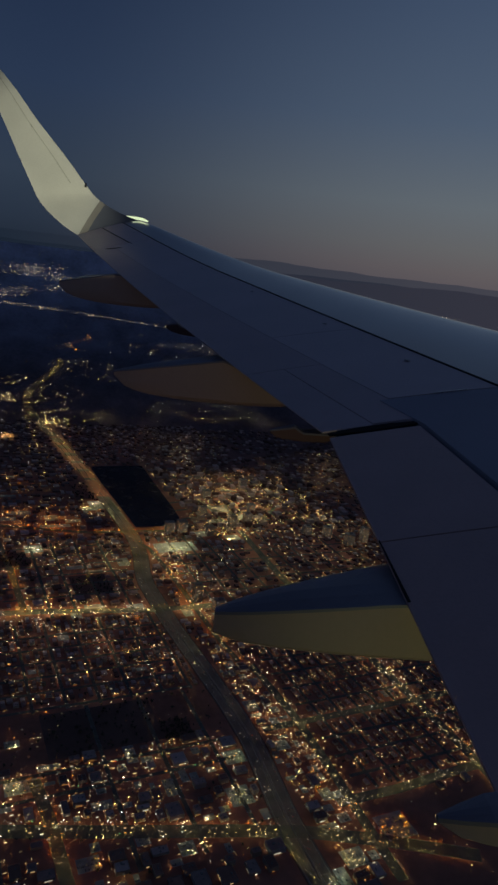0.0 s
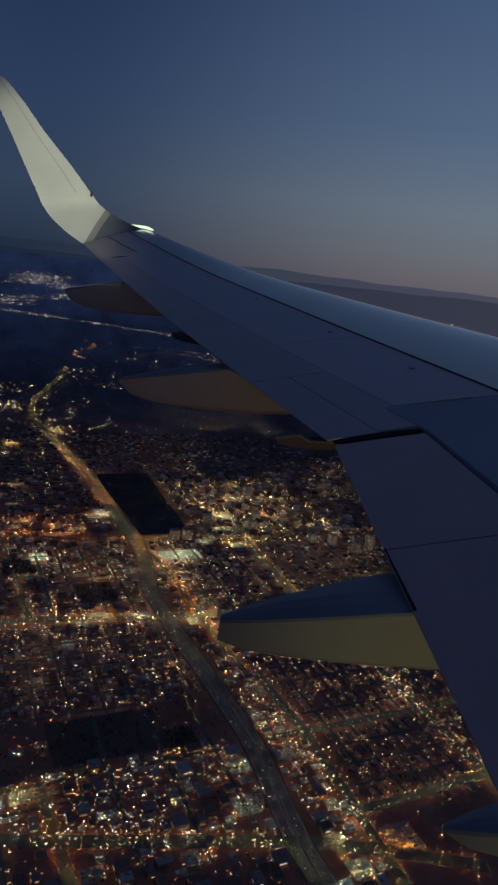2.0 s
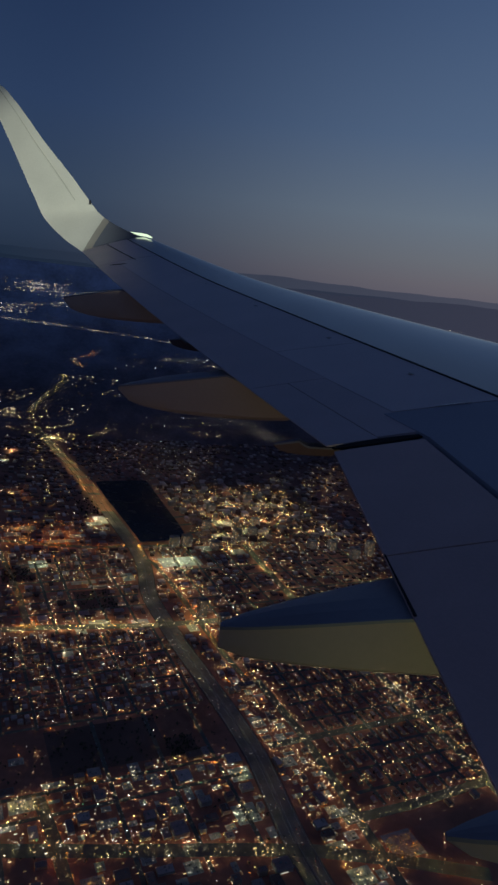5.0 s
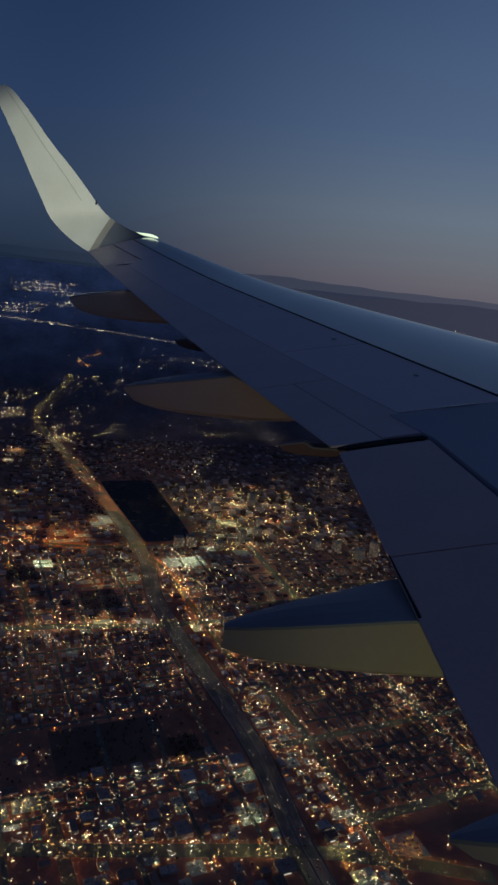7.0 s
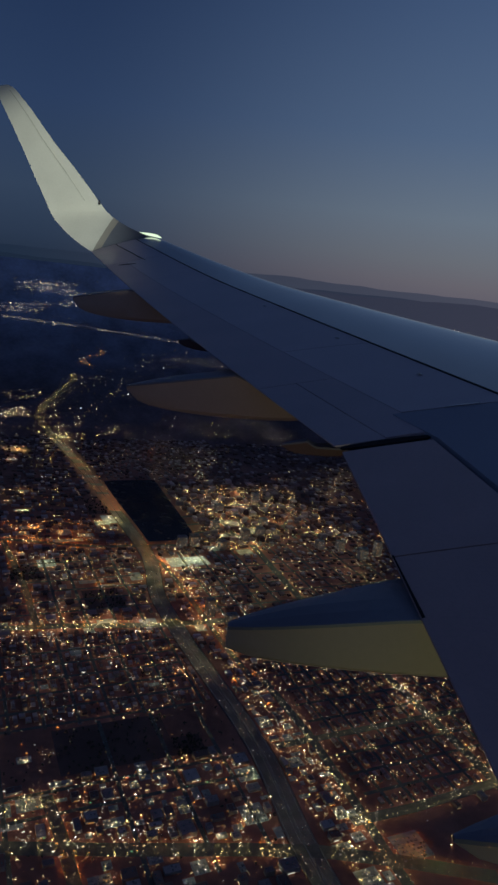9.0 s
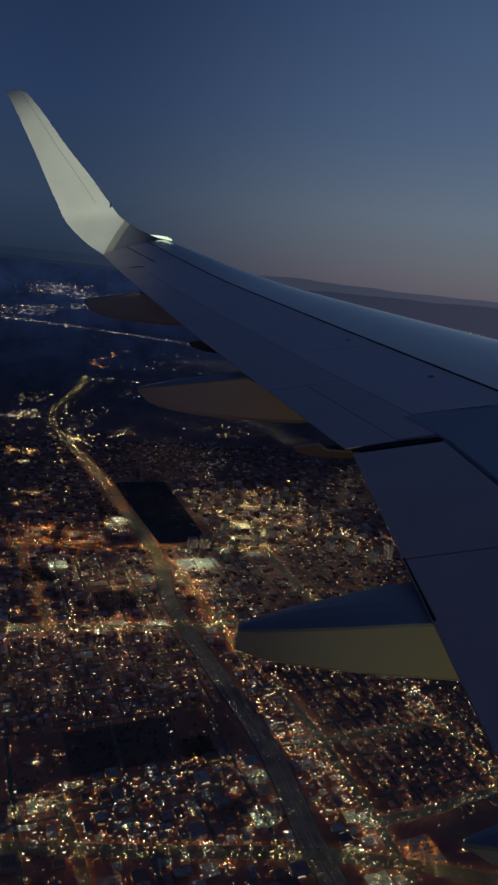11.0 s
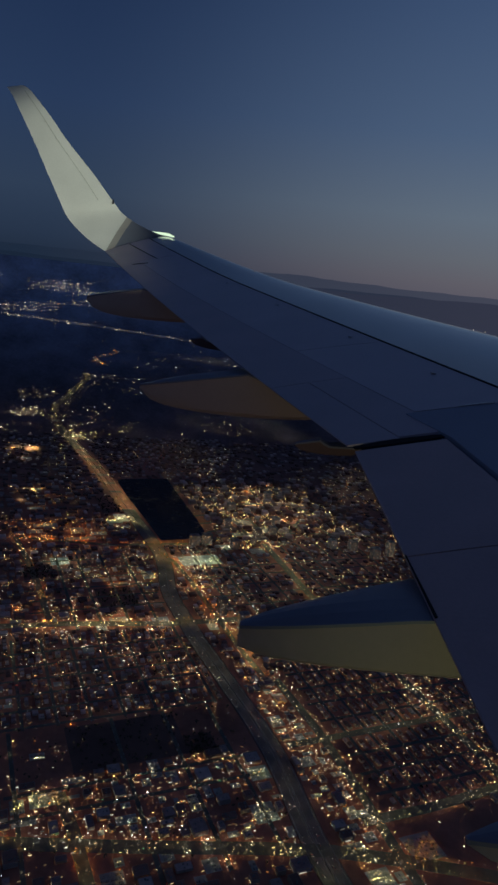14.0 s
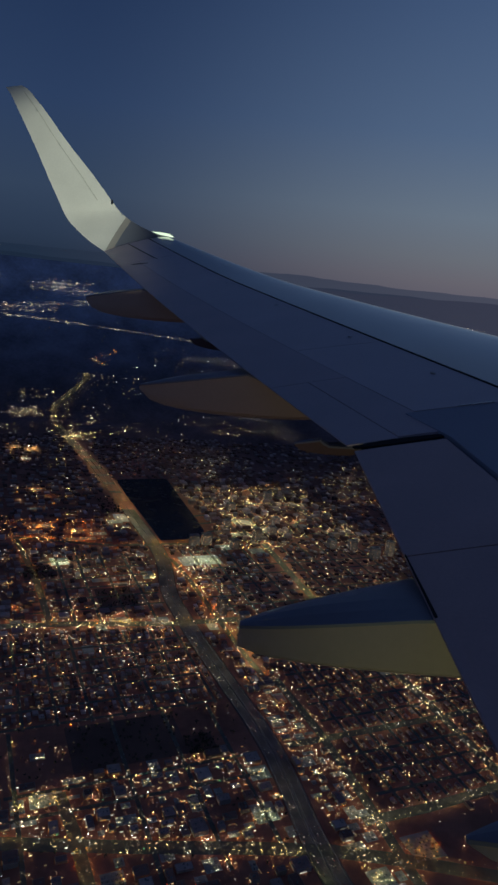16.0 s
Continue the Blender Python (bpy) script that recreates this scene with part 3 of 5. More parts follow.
BANKS = ((2346, 726, 880), (2356, 722, 890), (2420, 721, 922), (2554, 718, 933), (2850, 708, 946), (3060, 708, 958), (3100, 712, 959), (3112, 760, 940))
rows = []
for (v0, a0, b0), (v1, a1, b1) in zip(BANKS, BANKS[1:]):
    for k in range(6):
        t = k / 6
        rows.append([at(a0 + (a1 - a0) * t + (b0 + (b1 - b0) * t - a0 - (a1 - a0) * t) * q / 6, v0 + (v1 - v0) * t, 1.2) for q in range(7)])
lake = new("water", mesh_of("water", *loft(rows, False, False), WATER))
tagged(lake, "black still reservoir between freeway and town", "water", kind="structure")
PARKS = ((225, 470, 1185, 1330), (470, 535, 1180, 1240), (405, 520, 1850, 1985), (205, 300, 2080, 2190), (560, 640, 2660, 2860))
for u0, u1, v0, v1 in PARKS:
    tagged(new("park", mesh_of("park", [at(u0, v0, 0.1), at(u1, v0, 0.1), at(u1, v1, 0.1), at(u0, v1, 0.1)], [(0, 1, 2, 3)], GRASS)), "unlit dark park lawn between streets", "park", kind="structure")

# side streets: fixed coordinate, from, to, width
U_STREETS = [(u, 880, 1340 if u < 600 else 1700, 9) for u in (110, 330, 450, 560)] + [(u, 1340, 1720, 8) for u in (140, 215, 290, 365, 440, 515, 585)] + [(u, 925, 1690, 9) for u in (845, 900, 955, 1010, 1065, 1180, 1240, 1300)] \
    + [(u, 1740, 2250, 9) for u in (320, 390, 470, 550)] + [(u, 1730, 2240, 9) for u in (800, 870, 940, 1010, 1170, 1250, 1330, 1410, 1490)]
V_STREETS = [(v, 90, 590, 9) for v in (1090, 1150, 1350, 1410, 1470, 1530, 1590, 1650)] + [(v, 805, 1400, 9) for v in (970, 1030, 1090, 1215, 1280, 1345, 1410, 1475, 1540, 1605)] \
    + [(v, 200, 600, 9) for v in (1860, 1930, 2000, 2070, 2140, 2210)] + [(v, 745, 1500, 9) for v in (1800, 1870, 1940, 2010, 2080)]
for u, a, b, w in U_STREETS:
    road([(u, a), (u, b)], w, 0.16, "dark asphalt street between town blocks")
for v, a, b, w in V_STREETS:
    road([(a, v), (b, v)], w, 0.19, "dark asphalt street between town blocks")
CENTRE = [[(u, 2300), (u + 22, 2600), (u - 10, 2950)] for u in (1000, 1080, 1150, 1235, 1330, 1440, 1540)] + [[(930, v), (1200, v + 40), (1580, v - 20)] for v in (2330, 2410, 2500, 2590, 2680, 2790, 2900)] \
    + [[(1083, 2653), (1050, 2480), (1072, 2298)], [(1188, 2283), (1330, 2420), (1487, 2619)], [(1046, 2552), (1168, 2408), (1326, 2600), (1326, 2914)]]
for i, path in enumerate(CENTRE):
    road(path, 16, 0.2 + 0.03 * i, "lamp-lit street of the town centre")

# ---- lights of the town ----
AMBER = glowing("amber_bulb", (1.0, 0.72, 0.31), 0.3, 10.5, steep=4.0)
YELLOW = glowing("yellow_bulb", (1.0, 0.82, 0.28), 0.3, 10.5, steep=4.0)
WARM = glowing("warm_white_bulb", (1.0, 0.85, 0.54), 0.3, 10.5, steep=4.0)
COOL = glowing("cool_white_bulb", (0.86, 0.95, 0.92), 0.25, 8.5, steep=4.0)
ORANGE = glowing("orange_bulb", (1.0, 0.36, 0.06), 0.25, 6.5, steep=4.0)
RED = glowing("red_bulb", (1.0, 0.10, 0.04), 0.2, 1.6)
GREEN = glowing("green_bulb", (0.30, 1.0, 0.45), 0.2, 1.6)
TINT = {"a": AMBER, "y": YELLOW, "w": WARM, "c": COOL, "o": ORANGE, "r": RED, "g": GREEN}
bulbs = {k: [] for k in TINT}
SHINE = {"y": glowing("sodium_lamp_glass", (0.96, 0.82, 0.32), 340, 600, True), "w": glowing("white_lamp_glass", (0.98, 0.90, 0.60), 330, 570, True),
         "o": glowing("orange_lamp_glass", (1.0, 0.30, 0.03), 400, 700, True), "g": glowing("green_white_lamp_glass", (0.86, 1.0, 0.62), 330, 570, True)}
STREET_GLOW = {"y": glowing("sodium_lantern", (1.0, 0.76, 0.32), 1.0, 6.0), "w": glowing("white_lantern", (1.0, 0.84, 0.60), 0.8, 5.0),
               "o": glowing("orange_lantern", (1.0, 0.40, 0.08), 0.7, 3.5), "g": glowing("green_white_lantern", (0.86, 1.0, 0.70), 0.6, 4.0)}
POLE = material("galvanised_pole", (0.25, 0.25, 0.25), 0.6, 0.4, 0.2, 1.0)
yard_lamps = {k: [] for k in SHINE}


def bulb(u, v, kinds, size=0.8, z=5.0):
    far = 1.18 + math.hypot(u, v) / 11000
    bulbs[rnd.choice(kinds)].append((*at(u, v, z), size * far * (0.55 + 0.9 * rnd.random() ** 2.2)))


def glass(u, v, kind, half, z=7.0):
    """A hooded lamp whose glass throws its light down."""
    low = 0.62 if v < 1450 else 1.0                       # nearer lamps are lower, with smaller glasses
    yard_lamps[kind].append((*at(u, v, z * low), half * low * rnd.uniform(0.65, 1.35)))


def in_rect(u, v, r):
    return r[0] < u < r[1] and r[2] < v < r[3]


def free(u, v):
    if abs(u - freeway_u(v)) < 34 or (698 < u < 962 and 2340 < v < 3115):
        return False
    if u < 520 and v < 1040 - 0.317 * (u - 60) and math.sin(u * 7.7 + v * 5.1) < 0.45:
        return False          # the sparsely lit edge of town beyond the avenue
    return not any(in_rect(u, v, r) for r in PARKS) or math.sin(u * 12.9 + v * 7.3) > 0.94


def to_street(u, v):
    """The nearest kerb of a side street; where none is laid out, of an even grid of lanes."""
    us, vs = [q[0] for q in U_STREETS if q[1] < v < q[2]], [q[0] for q in V_STREETS if q[1] < u < q[2]]
    a = min(us, key=lambda q: abs(q - u), default=1e6)
    b = min(vs, key=lambda q: abs(q - v), default=1e6)
    if abs(a - u) > 60:
        a = round(u / 82) * 82 + 14 * math.sin(v / 130)
    if abs(b - v) > 60:
        b = round(v / 96) * 96 + 14 * math.sin(u / 150)
    side = rnd.choice((-1, 1)) * rnd.uniform(4, 9)
    return (a + side, v) if abs(a - u) < abs(b - v) else (u, b + side)


def scatter(rect, per_ha, kinds, size, z=(2, 6), clump=0.0, grain=150.0, seed=0.0):
    u0, u1, v0, v1 = rect
    count = int((u1 - u0) * (v1 - v0) / 1e4 * per_ha)
    done = tries = 0
    while done < count and tries < count * 6:
        tries += 1
        u, v = rnd.uniform(u0, u1), rnd.uniform(v0, v1)
        if not free(u, v):
            continue
        if clump and rnd.random() > 0.46 + clump * 2.5 * noise.noise(Vector((u / grain + seed, v / grain, 1.7))):
            continue
        if rnd.random() < 0.7:
            u, v = to_street(u, v)
            if not free(u, v):
                continue
        bulb(u, v, kinds, size, rnd.uniform(*z))
        done += 1


def lamp_row(path, width, step, kinds, half, seen, size=0.9, skip=0.12, z=7.0):
    """Lamps on both sides of a road: each throws a pool of light; some of the lanterns show from above."""
    for p in fine(path, step):
        for s in (-1, 1):
            q = (p[0] + rnd.gauss(0, 2.5), p[1] + rnd.gauss(0, 2.5))
            if rnd.random() < skip:
                continue
            o = s * (width / 2 + 1)
            a, b = path[0], path[-1]
            d = Vector((b[0] - a[0], b[1] - a[1])).normalized()
            k = rnd.choice(kinds)
            u, v = q[0] + d.y * o, q[1] - d.x * o
            if half:
                glass(u, v, k, half, z)
            if rnd.random() < seen:
                bulb(u, v, {"g": "c"}.get(k, k), size, 9)


# avenues: pools of light in rows
lamp_row(SOUTH, 18, 26, "yyyyyo", 0.25, 0.4)
lamp_row(NORTH, 20, 17, "wwwyyyo", 0.35, 0.95, 1.0)
lamp_row(STRIP, 16, 24, "yyw", 0.28, 0.5)
lamp_row(EAST[:4], 20, 24, "yyw", 0.42, 0.9)
lamp_row(EAST[3:], 20, 24, "yyw", 0.30, 0.6)
lamp_row(CROSS, 14, 26, "yyyyg", 0.30, 0.3)
lamp_row(LOWER, 16, 26, "yywy", 0.28, 0.6)
lamp_row(ORANGE_ROAD, 16, 20, "oooy", 0.44, 0.7, 0.9)
lamp_row(WEST, 12, 30, "ooy", 0.32, 0.4)
lamp_row(FRONTAGE[:4], 12, 20, "ooy", 0.38, 0.7)
lamp_row(FRONTAGE[3:], 12, 24, "ywo", 0.34, 0.8)
lamp_row(ACCESS, 14, 24, "yo", 0.32, 0.3)
lamp_row(RAMP, 10, 24, "y", 0.30, 0.3)
lamp_row([p for p in FREEWAY if 1960 < p[1] < 3950], 36, 30, "yyyw", 0.55, 0.6, 0.8)
lamp_row([p for p in FREEWAY if p[1] >= 3950], 24, 24, "yyw", 0.25, 0.75, 0.75, 0.2)
lamp_row([p for p in FREEWAY if p[1] < 1960], 24, 24, "yyw", 0.25, 0.03, 0.7, 0.15, 16.0)
for path in CENTRE:
    lamp_row(path, 12, 17, "yyyyyw", 0.30, 0.75, 0.75, 0.35)
for u, a, b, w in U_STREETS:
    lamp_row([(u, a), (u, b)], w, 36, "yyw", 0.15, 0.15, 0.7, 0.4)
for v, a, b, w in V_STREETS:
    lamp_row([(a, v), (b, v)], w, 36, "yyw", 0.15, 0.15, 0.7, 0.4)

# homes: even rows of amber lamps, with knots of four or five at the crossings
porch = []


def home_lamps(rect, du, dv, keep, sizes):
    u0, u1, v0, v1 = rect
    i, u = 0, u0
    while u < u1:
        v = v0 + (i % 2) * dv * 0.5
        while v < v1:
            if rnd.random() < keep and free(u, v):
                porch.append((*at(u + rnd.gauss(0, 5), v + rnd.gauss(0, 5), 6), rnd.choice(sizes)))
            v += dv
        u += du
        i += 1


home_lamps((800, 1106, 930, 1146), 27, 29, 0.72, (0.75, 0.95, 1.2))
home_lamps((800, 1106, 1166, 1700), 27, 29, 0.72, (0.75, 0.95, 1.2))
home_lamps((1128, 1500, 930, 1146), 27, 29, 0.7, (0.75, 0.95, 1.2))
home_lamps((1128, 1500, 1166, 1700), 27, 29, 0.7, (0.75, 0.95, 1.2))
home_lamps((1125, 1800, 1730, 2250), 34, 36, 0.7, (0.8, 1.0, 1.3))
for u in (845, 900, 955, 1010, 1065, 1180, 1240):
    for v in (1000, 1090, 1215, 1300, 1400):
        if rnd.random() < 0.45:
            for a in range(5):
                porch.append((*at(u + 7 * math.cos(a * 1.257), v + 7 * math.sin(a * 1.257), 7), 0.85))

# yards, forecourts and car parks under rows of lamps: u, v, across, along, tint
YARDS = ((165, 1132, 62, 44, "y"), (112, 1123, 26, 36, "y"), (161, 1253, 30, 22, "w"), (222, 1166, 44, 16, "y"), (385, 1158, 24, 54, "g"), (592, 1091, 46, 40, "g"), (560, 987, 48, 50, "g"), (590, 930, 20, 26, "w"), (729, 940, 26, 32, "g"),
         (752, 922, 26, 40, "w"), (708, 1096, 34, 30, "w"), (435, 1047, 22, 46, "y"), (471, 1068, 16, 34, "w"), (121, 1083, 44, 20, "w"), (1060, 1195, 26, 26, "o"), (1076, 1205, 20, 20, "w"), (1083, 1353, 30, 26, "o"), (740, 1010, 22, 20, "o"),
         (818, 828, 66, 62, "o"), (815, 2150, 150, 80, "g"), (320, 2545, 90, 40, "o"), (275, 2490, 60, 40, "o"), (432, 2400, 110, 30, "o"), (430, 2480, 50, 60, "o"), (505, 2443, 60, 34, "o"), (450, 2046, 80, 26, "o"), (490, 2006, 56, 24, "o"),
         (628, 2600, 60, 90, "w"), (590, 2560, 60, 40, "y"), (330, 2210, 60, 60, "g"), (790, 1655, 40, 40, "w"), (770, 1580, 40, 40, "y"), (700, 1690, 30, 40, "y"), (385, 1745, 30, 40, "g"), (330, 1640, 30, 40, "w"), (700, 1240, 34, 40, "w"),
         (250, 1815, 40, 30, "o"), (440, 1780, 50, 30, "y"), (160, 1815, 30, 30, "o"), (560, 1755, 50, 36, "w"), (600, 2060, 40, 60, "y"), (330, 2980, 50, 40, "y"), (380, 2890, 40, 30, "o"), (300, 2740, 60, 30, "y"), (250, 2850, 40, 30, "g"), (1060, 2360, 80, 60, "y"),
         (1180, 2400, 90, 70, "y"), (1120, 2500, 80, 80, "y"), (1060, 2200, 60, 50, "y"), (960, 2250, 60, 50, "g"), (1300, 2500, 60, 70, "y"), (1320, 2900, 50, 30, "o"), (1440, 2960, 40, 30, "o"), (1290, 2830, 40, 30, "y"), (1480, 2620, 30, 24, "o"), (1240, 2700, 80, 70, "y"), (650, 3960, 60, 70, "y"),
         (380, 3660, 60, 60, "y"), (330, 3480, 50, 40, "w"), (290, 3700, 50, 50, "y"), (300, 1040, 40, 22, "w"), (350, 940, 26, 22, "w"), (250, 920, 40, 30, "o"), (420, 900, 30, 30, "w"), (690, 860, 40, 26, "y"), (650, 760, 40, 40, "g"), (700, 790, 46, 40, "y"))
# small forecourts between the shops
COURTS = []
for rect, count in (((80, 605, 860, 1170), 130), ((680, 766, 740, 1420), 80), ((80, 605, 1345, 1700), 14), ((1095, 1150, 900, 1600), 30)):
    for _ in range(count):
        u, v, sx, sy = rnd.uniform(*rect[:2]), rnd.uniform(*rect[2:]), rnd.uniform(9, 30), rnd.uniform(8, 26)
        if not free(u, v) or any(abs(u - y[0]) < (y[2] + sx) / 2 + 2 and abs(v - y[1]) < (y[3] + sy) / 2 + 2 for y in YARDS + tuple(COURTS)):
            continue
        if any(distance_to(path, u, v) < w / 2 + max(sx, sy) / 2 for path, w, _ in AVENUES) or any(abs(u - q[0]) < 5 + sx / 2 and q[1] < v < q[2] for q in U_STREETS) or any(abs(v - q[0]) < 5 + sy / 2 and q[1] < u < q[2] for q in V_STREETS):
            continue
        COURTS.append((u, v, sx, sy, rnd.choice("yyywwwggo")))
YARDS += tuple(COURTS)
for u, v, sx, sy, c in YARDS:
    step = 13 if v < 1400 else 20
    for a in range(max(1, int(sx / step))):
        for b in range(max(1, int(sy / step))):
            if rnd.random() < 0.85:
                p = (u - sx / 2 + step / 2 + a * step + rnd.gauss(0, 2.5), v - sy / 2 + step / 2 + b * step + rnd.gauss(0, 2.5))
                glass(*p, c, {"o": 0.40, "g": 0.44}.get(c, 0.48) * (1.0 if v < 1400 else 1.35))
                if rnd.random() < 0.5:
                    bulb(*p, {"g": "cw", "y": "yw"}.get(c, c), 0.8, 9)
    yard = new("car_park", mesh_of("car_park", [at(u + a * sx / 2, v + b * sy / 2, 0.11) for a, b in ((-1, -1), (1, -1), (1, 1), (-1, 1))], [(0, 1, 2, 3)], PAVING))
    tagged(yard, "flood-lit paved yard among town buildings", "car park", kind="structure")
# car parks whose lamps stand in long straight rows
for u0, v0, rows, step, n, gap in ((745, 2110, 9, 17, 9, 10), (365, 2060, 6, 17, 14, 7), (536, 1970, 4, 13, 26, 7.5), (610, 2120, 5, 9, 9, 8)):
    for r in range(rows):
        for k in range(n):
            if u0 in (365, 745):
                bulb(u0 + k * gap, v0 + r * step, "yyw", 0.42, 7)
            else:
                bulb(u0 + r * step, v0 + k * gap, "yyw", 0.42, 7)

# loose lights of shops, yards, gates and windows, zone by zone
scatter((60, 610, 840, 1175), 9, "wwwccyyaaoogr", 0.85, clump=0.6, grain=70)
scatter((60, 610, 840, 1175), 10, "wwwcyyaao", 0.5, (1.5, 4), clump=0.5, grain=60)
scatter((60, 610, 1175, 1340), 9, "wwwcao", 0.7, clump=0.3)
scatter((60, 610, 1340, 1715), 8, "wwwwccyaor", 0.75, clump=0.3, grain=70)
scatter((60, 610, 1340, 1715), 14, "wwwcyaao", 0.48, (1.5, 4), clump=0.4, grain=60)
scatter((60, 700, 1690, 1830), 17, "wwwyyaaoc", 0.8, clump=0.6, grain=60)
scatter((120, 660, 1830, 2330), 9, "wwwyyaaoc", 0.75, clump=0.8, grain=110)
scatter((120, 660, 1830, 2330), 11, "wwwyyaao", 0.48, (1.5, 4), clump=0.6, grain=110)
scatter((150, 540, 2360, 2620), 20, "ooooaaawy", 0.75, clump=0.8, grain=90)
scatter((560, 700, 2440, 2660), 24, "wwwyyc", 0.7, clump=0.5)
scatter((400, 660, 2640, 3300), 7, "wwwcyao", 0.6, clump=0.7, grain=200)
scatter((100, 480, 2640, 3050), 18, "yyywwaoo", 0.7, clump=0.9, grain=150)
scatter((50, 560, 3300, 3850), 7, "yyywwac", 0.7, clump=0.95, grain=220)
scatter((676, 770, 760, 1420), 20, "wwwyyaaoc", 0.85, clump=0.5, grain=60)
scatter((676, 770, 760, 1420), 20, "wwwyyaao", 0.5, (1.5, 4), clump=0.5, grain=60)
scatter((668, 830, 1420, 2100), 26, "wwwyyaaoor", 0.8, clump=0.6, grain=80)
scatter((1090, 1150, 900, 1700), 30, "wwwyyao", 0.85, clump=0.6, grain=60)
scatter((900, 1500, 885, 925), 26, "wwwwc", 0.8, clump=0.4, grain=60)
scatter((800, 1500, 640, 890), 5, "wwaaor", 0.55)
scatter((800, 1500, 925, 1700), 2.5, "waaor", 0.5, (1.5, 4))
scatter((740, 1100, 1720, 2130), 28, "wwwwcya", 0.62, clump=0.3, grain=90)
scatter((1100, 1800, 1720, 2280), 14, "wyyaaw", 0.6, clump=0.3, grain=90)
scatter((690, 960, 2030, 2290), 34, "wwwcggyy", 0.7, (2, 12), clump=0.4)
scatter((900, 1200, 2200, 2720), 24, "yyyyywwao", 0.8, (2, 14), clump=0.8, grain=110)
scatter((1200, 1600, 2280, 2980), 18, "yyyyywwao", 0.75, (2, 14), clump=0.95, grain=130)
scatter((900, 1650, 2200, 3000), 22, "yyywwwa", 0.5, (2, 6), clump=0.6, grain=110)
scatter((960, 1250, 2700, 3300), 20, "wwwyyc", 0.55, clump=0.5, grain=130)
scatter((1550, 2100, 2150, 3100), 12, "wwyyao", 0.7, clump=0.5, grain=150)
scatter((690, 1260, 3130, 3800), 13, "wwaaoorr", 0.5, clump=0.3, grain=150)
scatter((1200, 2200, 3000, 3700), 5, "wwyyac", 0.62, clump=0.9, grain=260, seed=4.0)
scatter((680, 2300, 3700, 4700), 1.3, "wwwyc", 0.62, clump=1.0, grain=330, seed=9.0)
scatter((-100, 560, 3850, 4400), 2, "wwyyc", 0.7, clump=1.0, grain=300, seed=2.0)
scatter((300, 2600, 4700, 6000), 0.5, "wwyc", 1.2, clump=1.0, grain=500, seed=6.0)


def winding(a, b, sway, seed, n=22):
    out = []
    for i in range(n + 1):
        t = i / n
        k = sway * noise.noise(Vector((t * 3.1, seed, 0.4)))
        out.append((a[0] + (b[0] - a[0]) * t + k, a[1] + (b[1] - a[1]) * t - 0.6 * k))
    return out


# hill roads and hamlets, strung with lamps
for a, b, sway, seed, kinds in (((640, 3950), (560, 4450), 160, 1.1, "wyy"), ((700, 4250), (830, 4700), 200, 2.7, "wwy"), ((640, 4300), (800, 5000), 160, 3.9, "wwy"), ((300, 4520), (470, 4500), 40, 5.2, "wwy"),
                                ((1324, 7127), (1336, 6590), 60, 6.6, "ooyw"), ((1324, 7127), (1691, 7924), 120, 8.1, "ooyw"), ((760, 3900), (1180, 4250), 260, 4.4, "wwy")):
    for p in winding(a, b, sway, seed):
        for _ in range(2):
            bulb(p[0] + rnd.gauss(0, 14), p[1] + rnd.gauss(0, 14), kinds, 0.7)
for c, n, s, kinds in (((440, 4560), 70, 40, "wwwy"), ((350, 4540), 40, 60, "wwwc"), ((470, 5150), 30, 60, "wwy"), ((640, 3950), 90, 70, "wyyy"), ((1700, 4250), 50, 90, "wwy"), ((2050, 4600), 40, 80, "wwy"), ((2900, 7600), 40, 200, "wwc"), ((2300, 7300), 30, 260, "wwc")):
    for _ in range(n):
        bulb(rnd.gauss(c[0], s), rnd.gauss(c[1], s * 1.5), kinds, 0.9)
# bright clusters on forecourts, junctions and loading yards
for rect, count, kinds in (((60, 610, 850, 1170), 60, "wwwyyca"), ((60, 610, 1350, 1700), 22, "wwyyao"), ((60, 640, 1700, 1820), 40, "wwyyao"), ((150, 650, 1840, 2320), 30, "wwyyao"), ((674, 770, 780, 1420), 40, "wwwyyyao"), ((674, 790, 1430, 2100), 34, "wwyyao"),
                           ((920, 1550, 2250, 2950), 90, "yyyyw"), ((150, 520, 2380, 2600), 24, "ooooa"), ((1095, 1140, 900, 1690), 18, "wwya")):
    for _ in range(count):
        cu, cv, k = rnd.uniform(*rect[:2]), rnd.uniform(*rect[2:]), rnd.choice(kinds)
        if not free(cu, cv):
            continue
        if rnd.random() < 0.6:
            glass(cu, cv, {"a": "o", "c": "g"}.get(k, k), 0.42, 10)
        for _ in range(rnd.randrange(3, 9)):
            bulb(cu + rnd.gauss(0, 7), cv + rnd.gauss(0, 7), k * 3 + "w", 0.65, rnd.uniform(3, 7))

# the far plain: long bright streets seen almost edge-on
streaks = {k: [] for k in "wyo"}


def streak(a, level, kind, s, w):
    d = EYE_Z / math.tan(radians(level))
    x, y, z = fold(d * math.sin(a), d * math.cos(a))
    streaks[kind].append((x, y, z + 4, a, s, w))


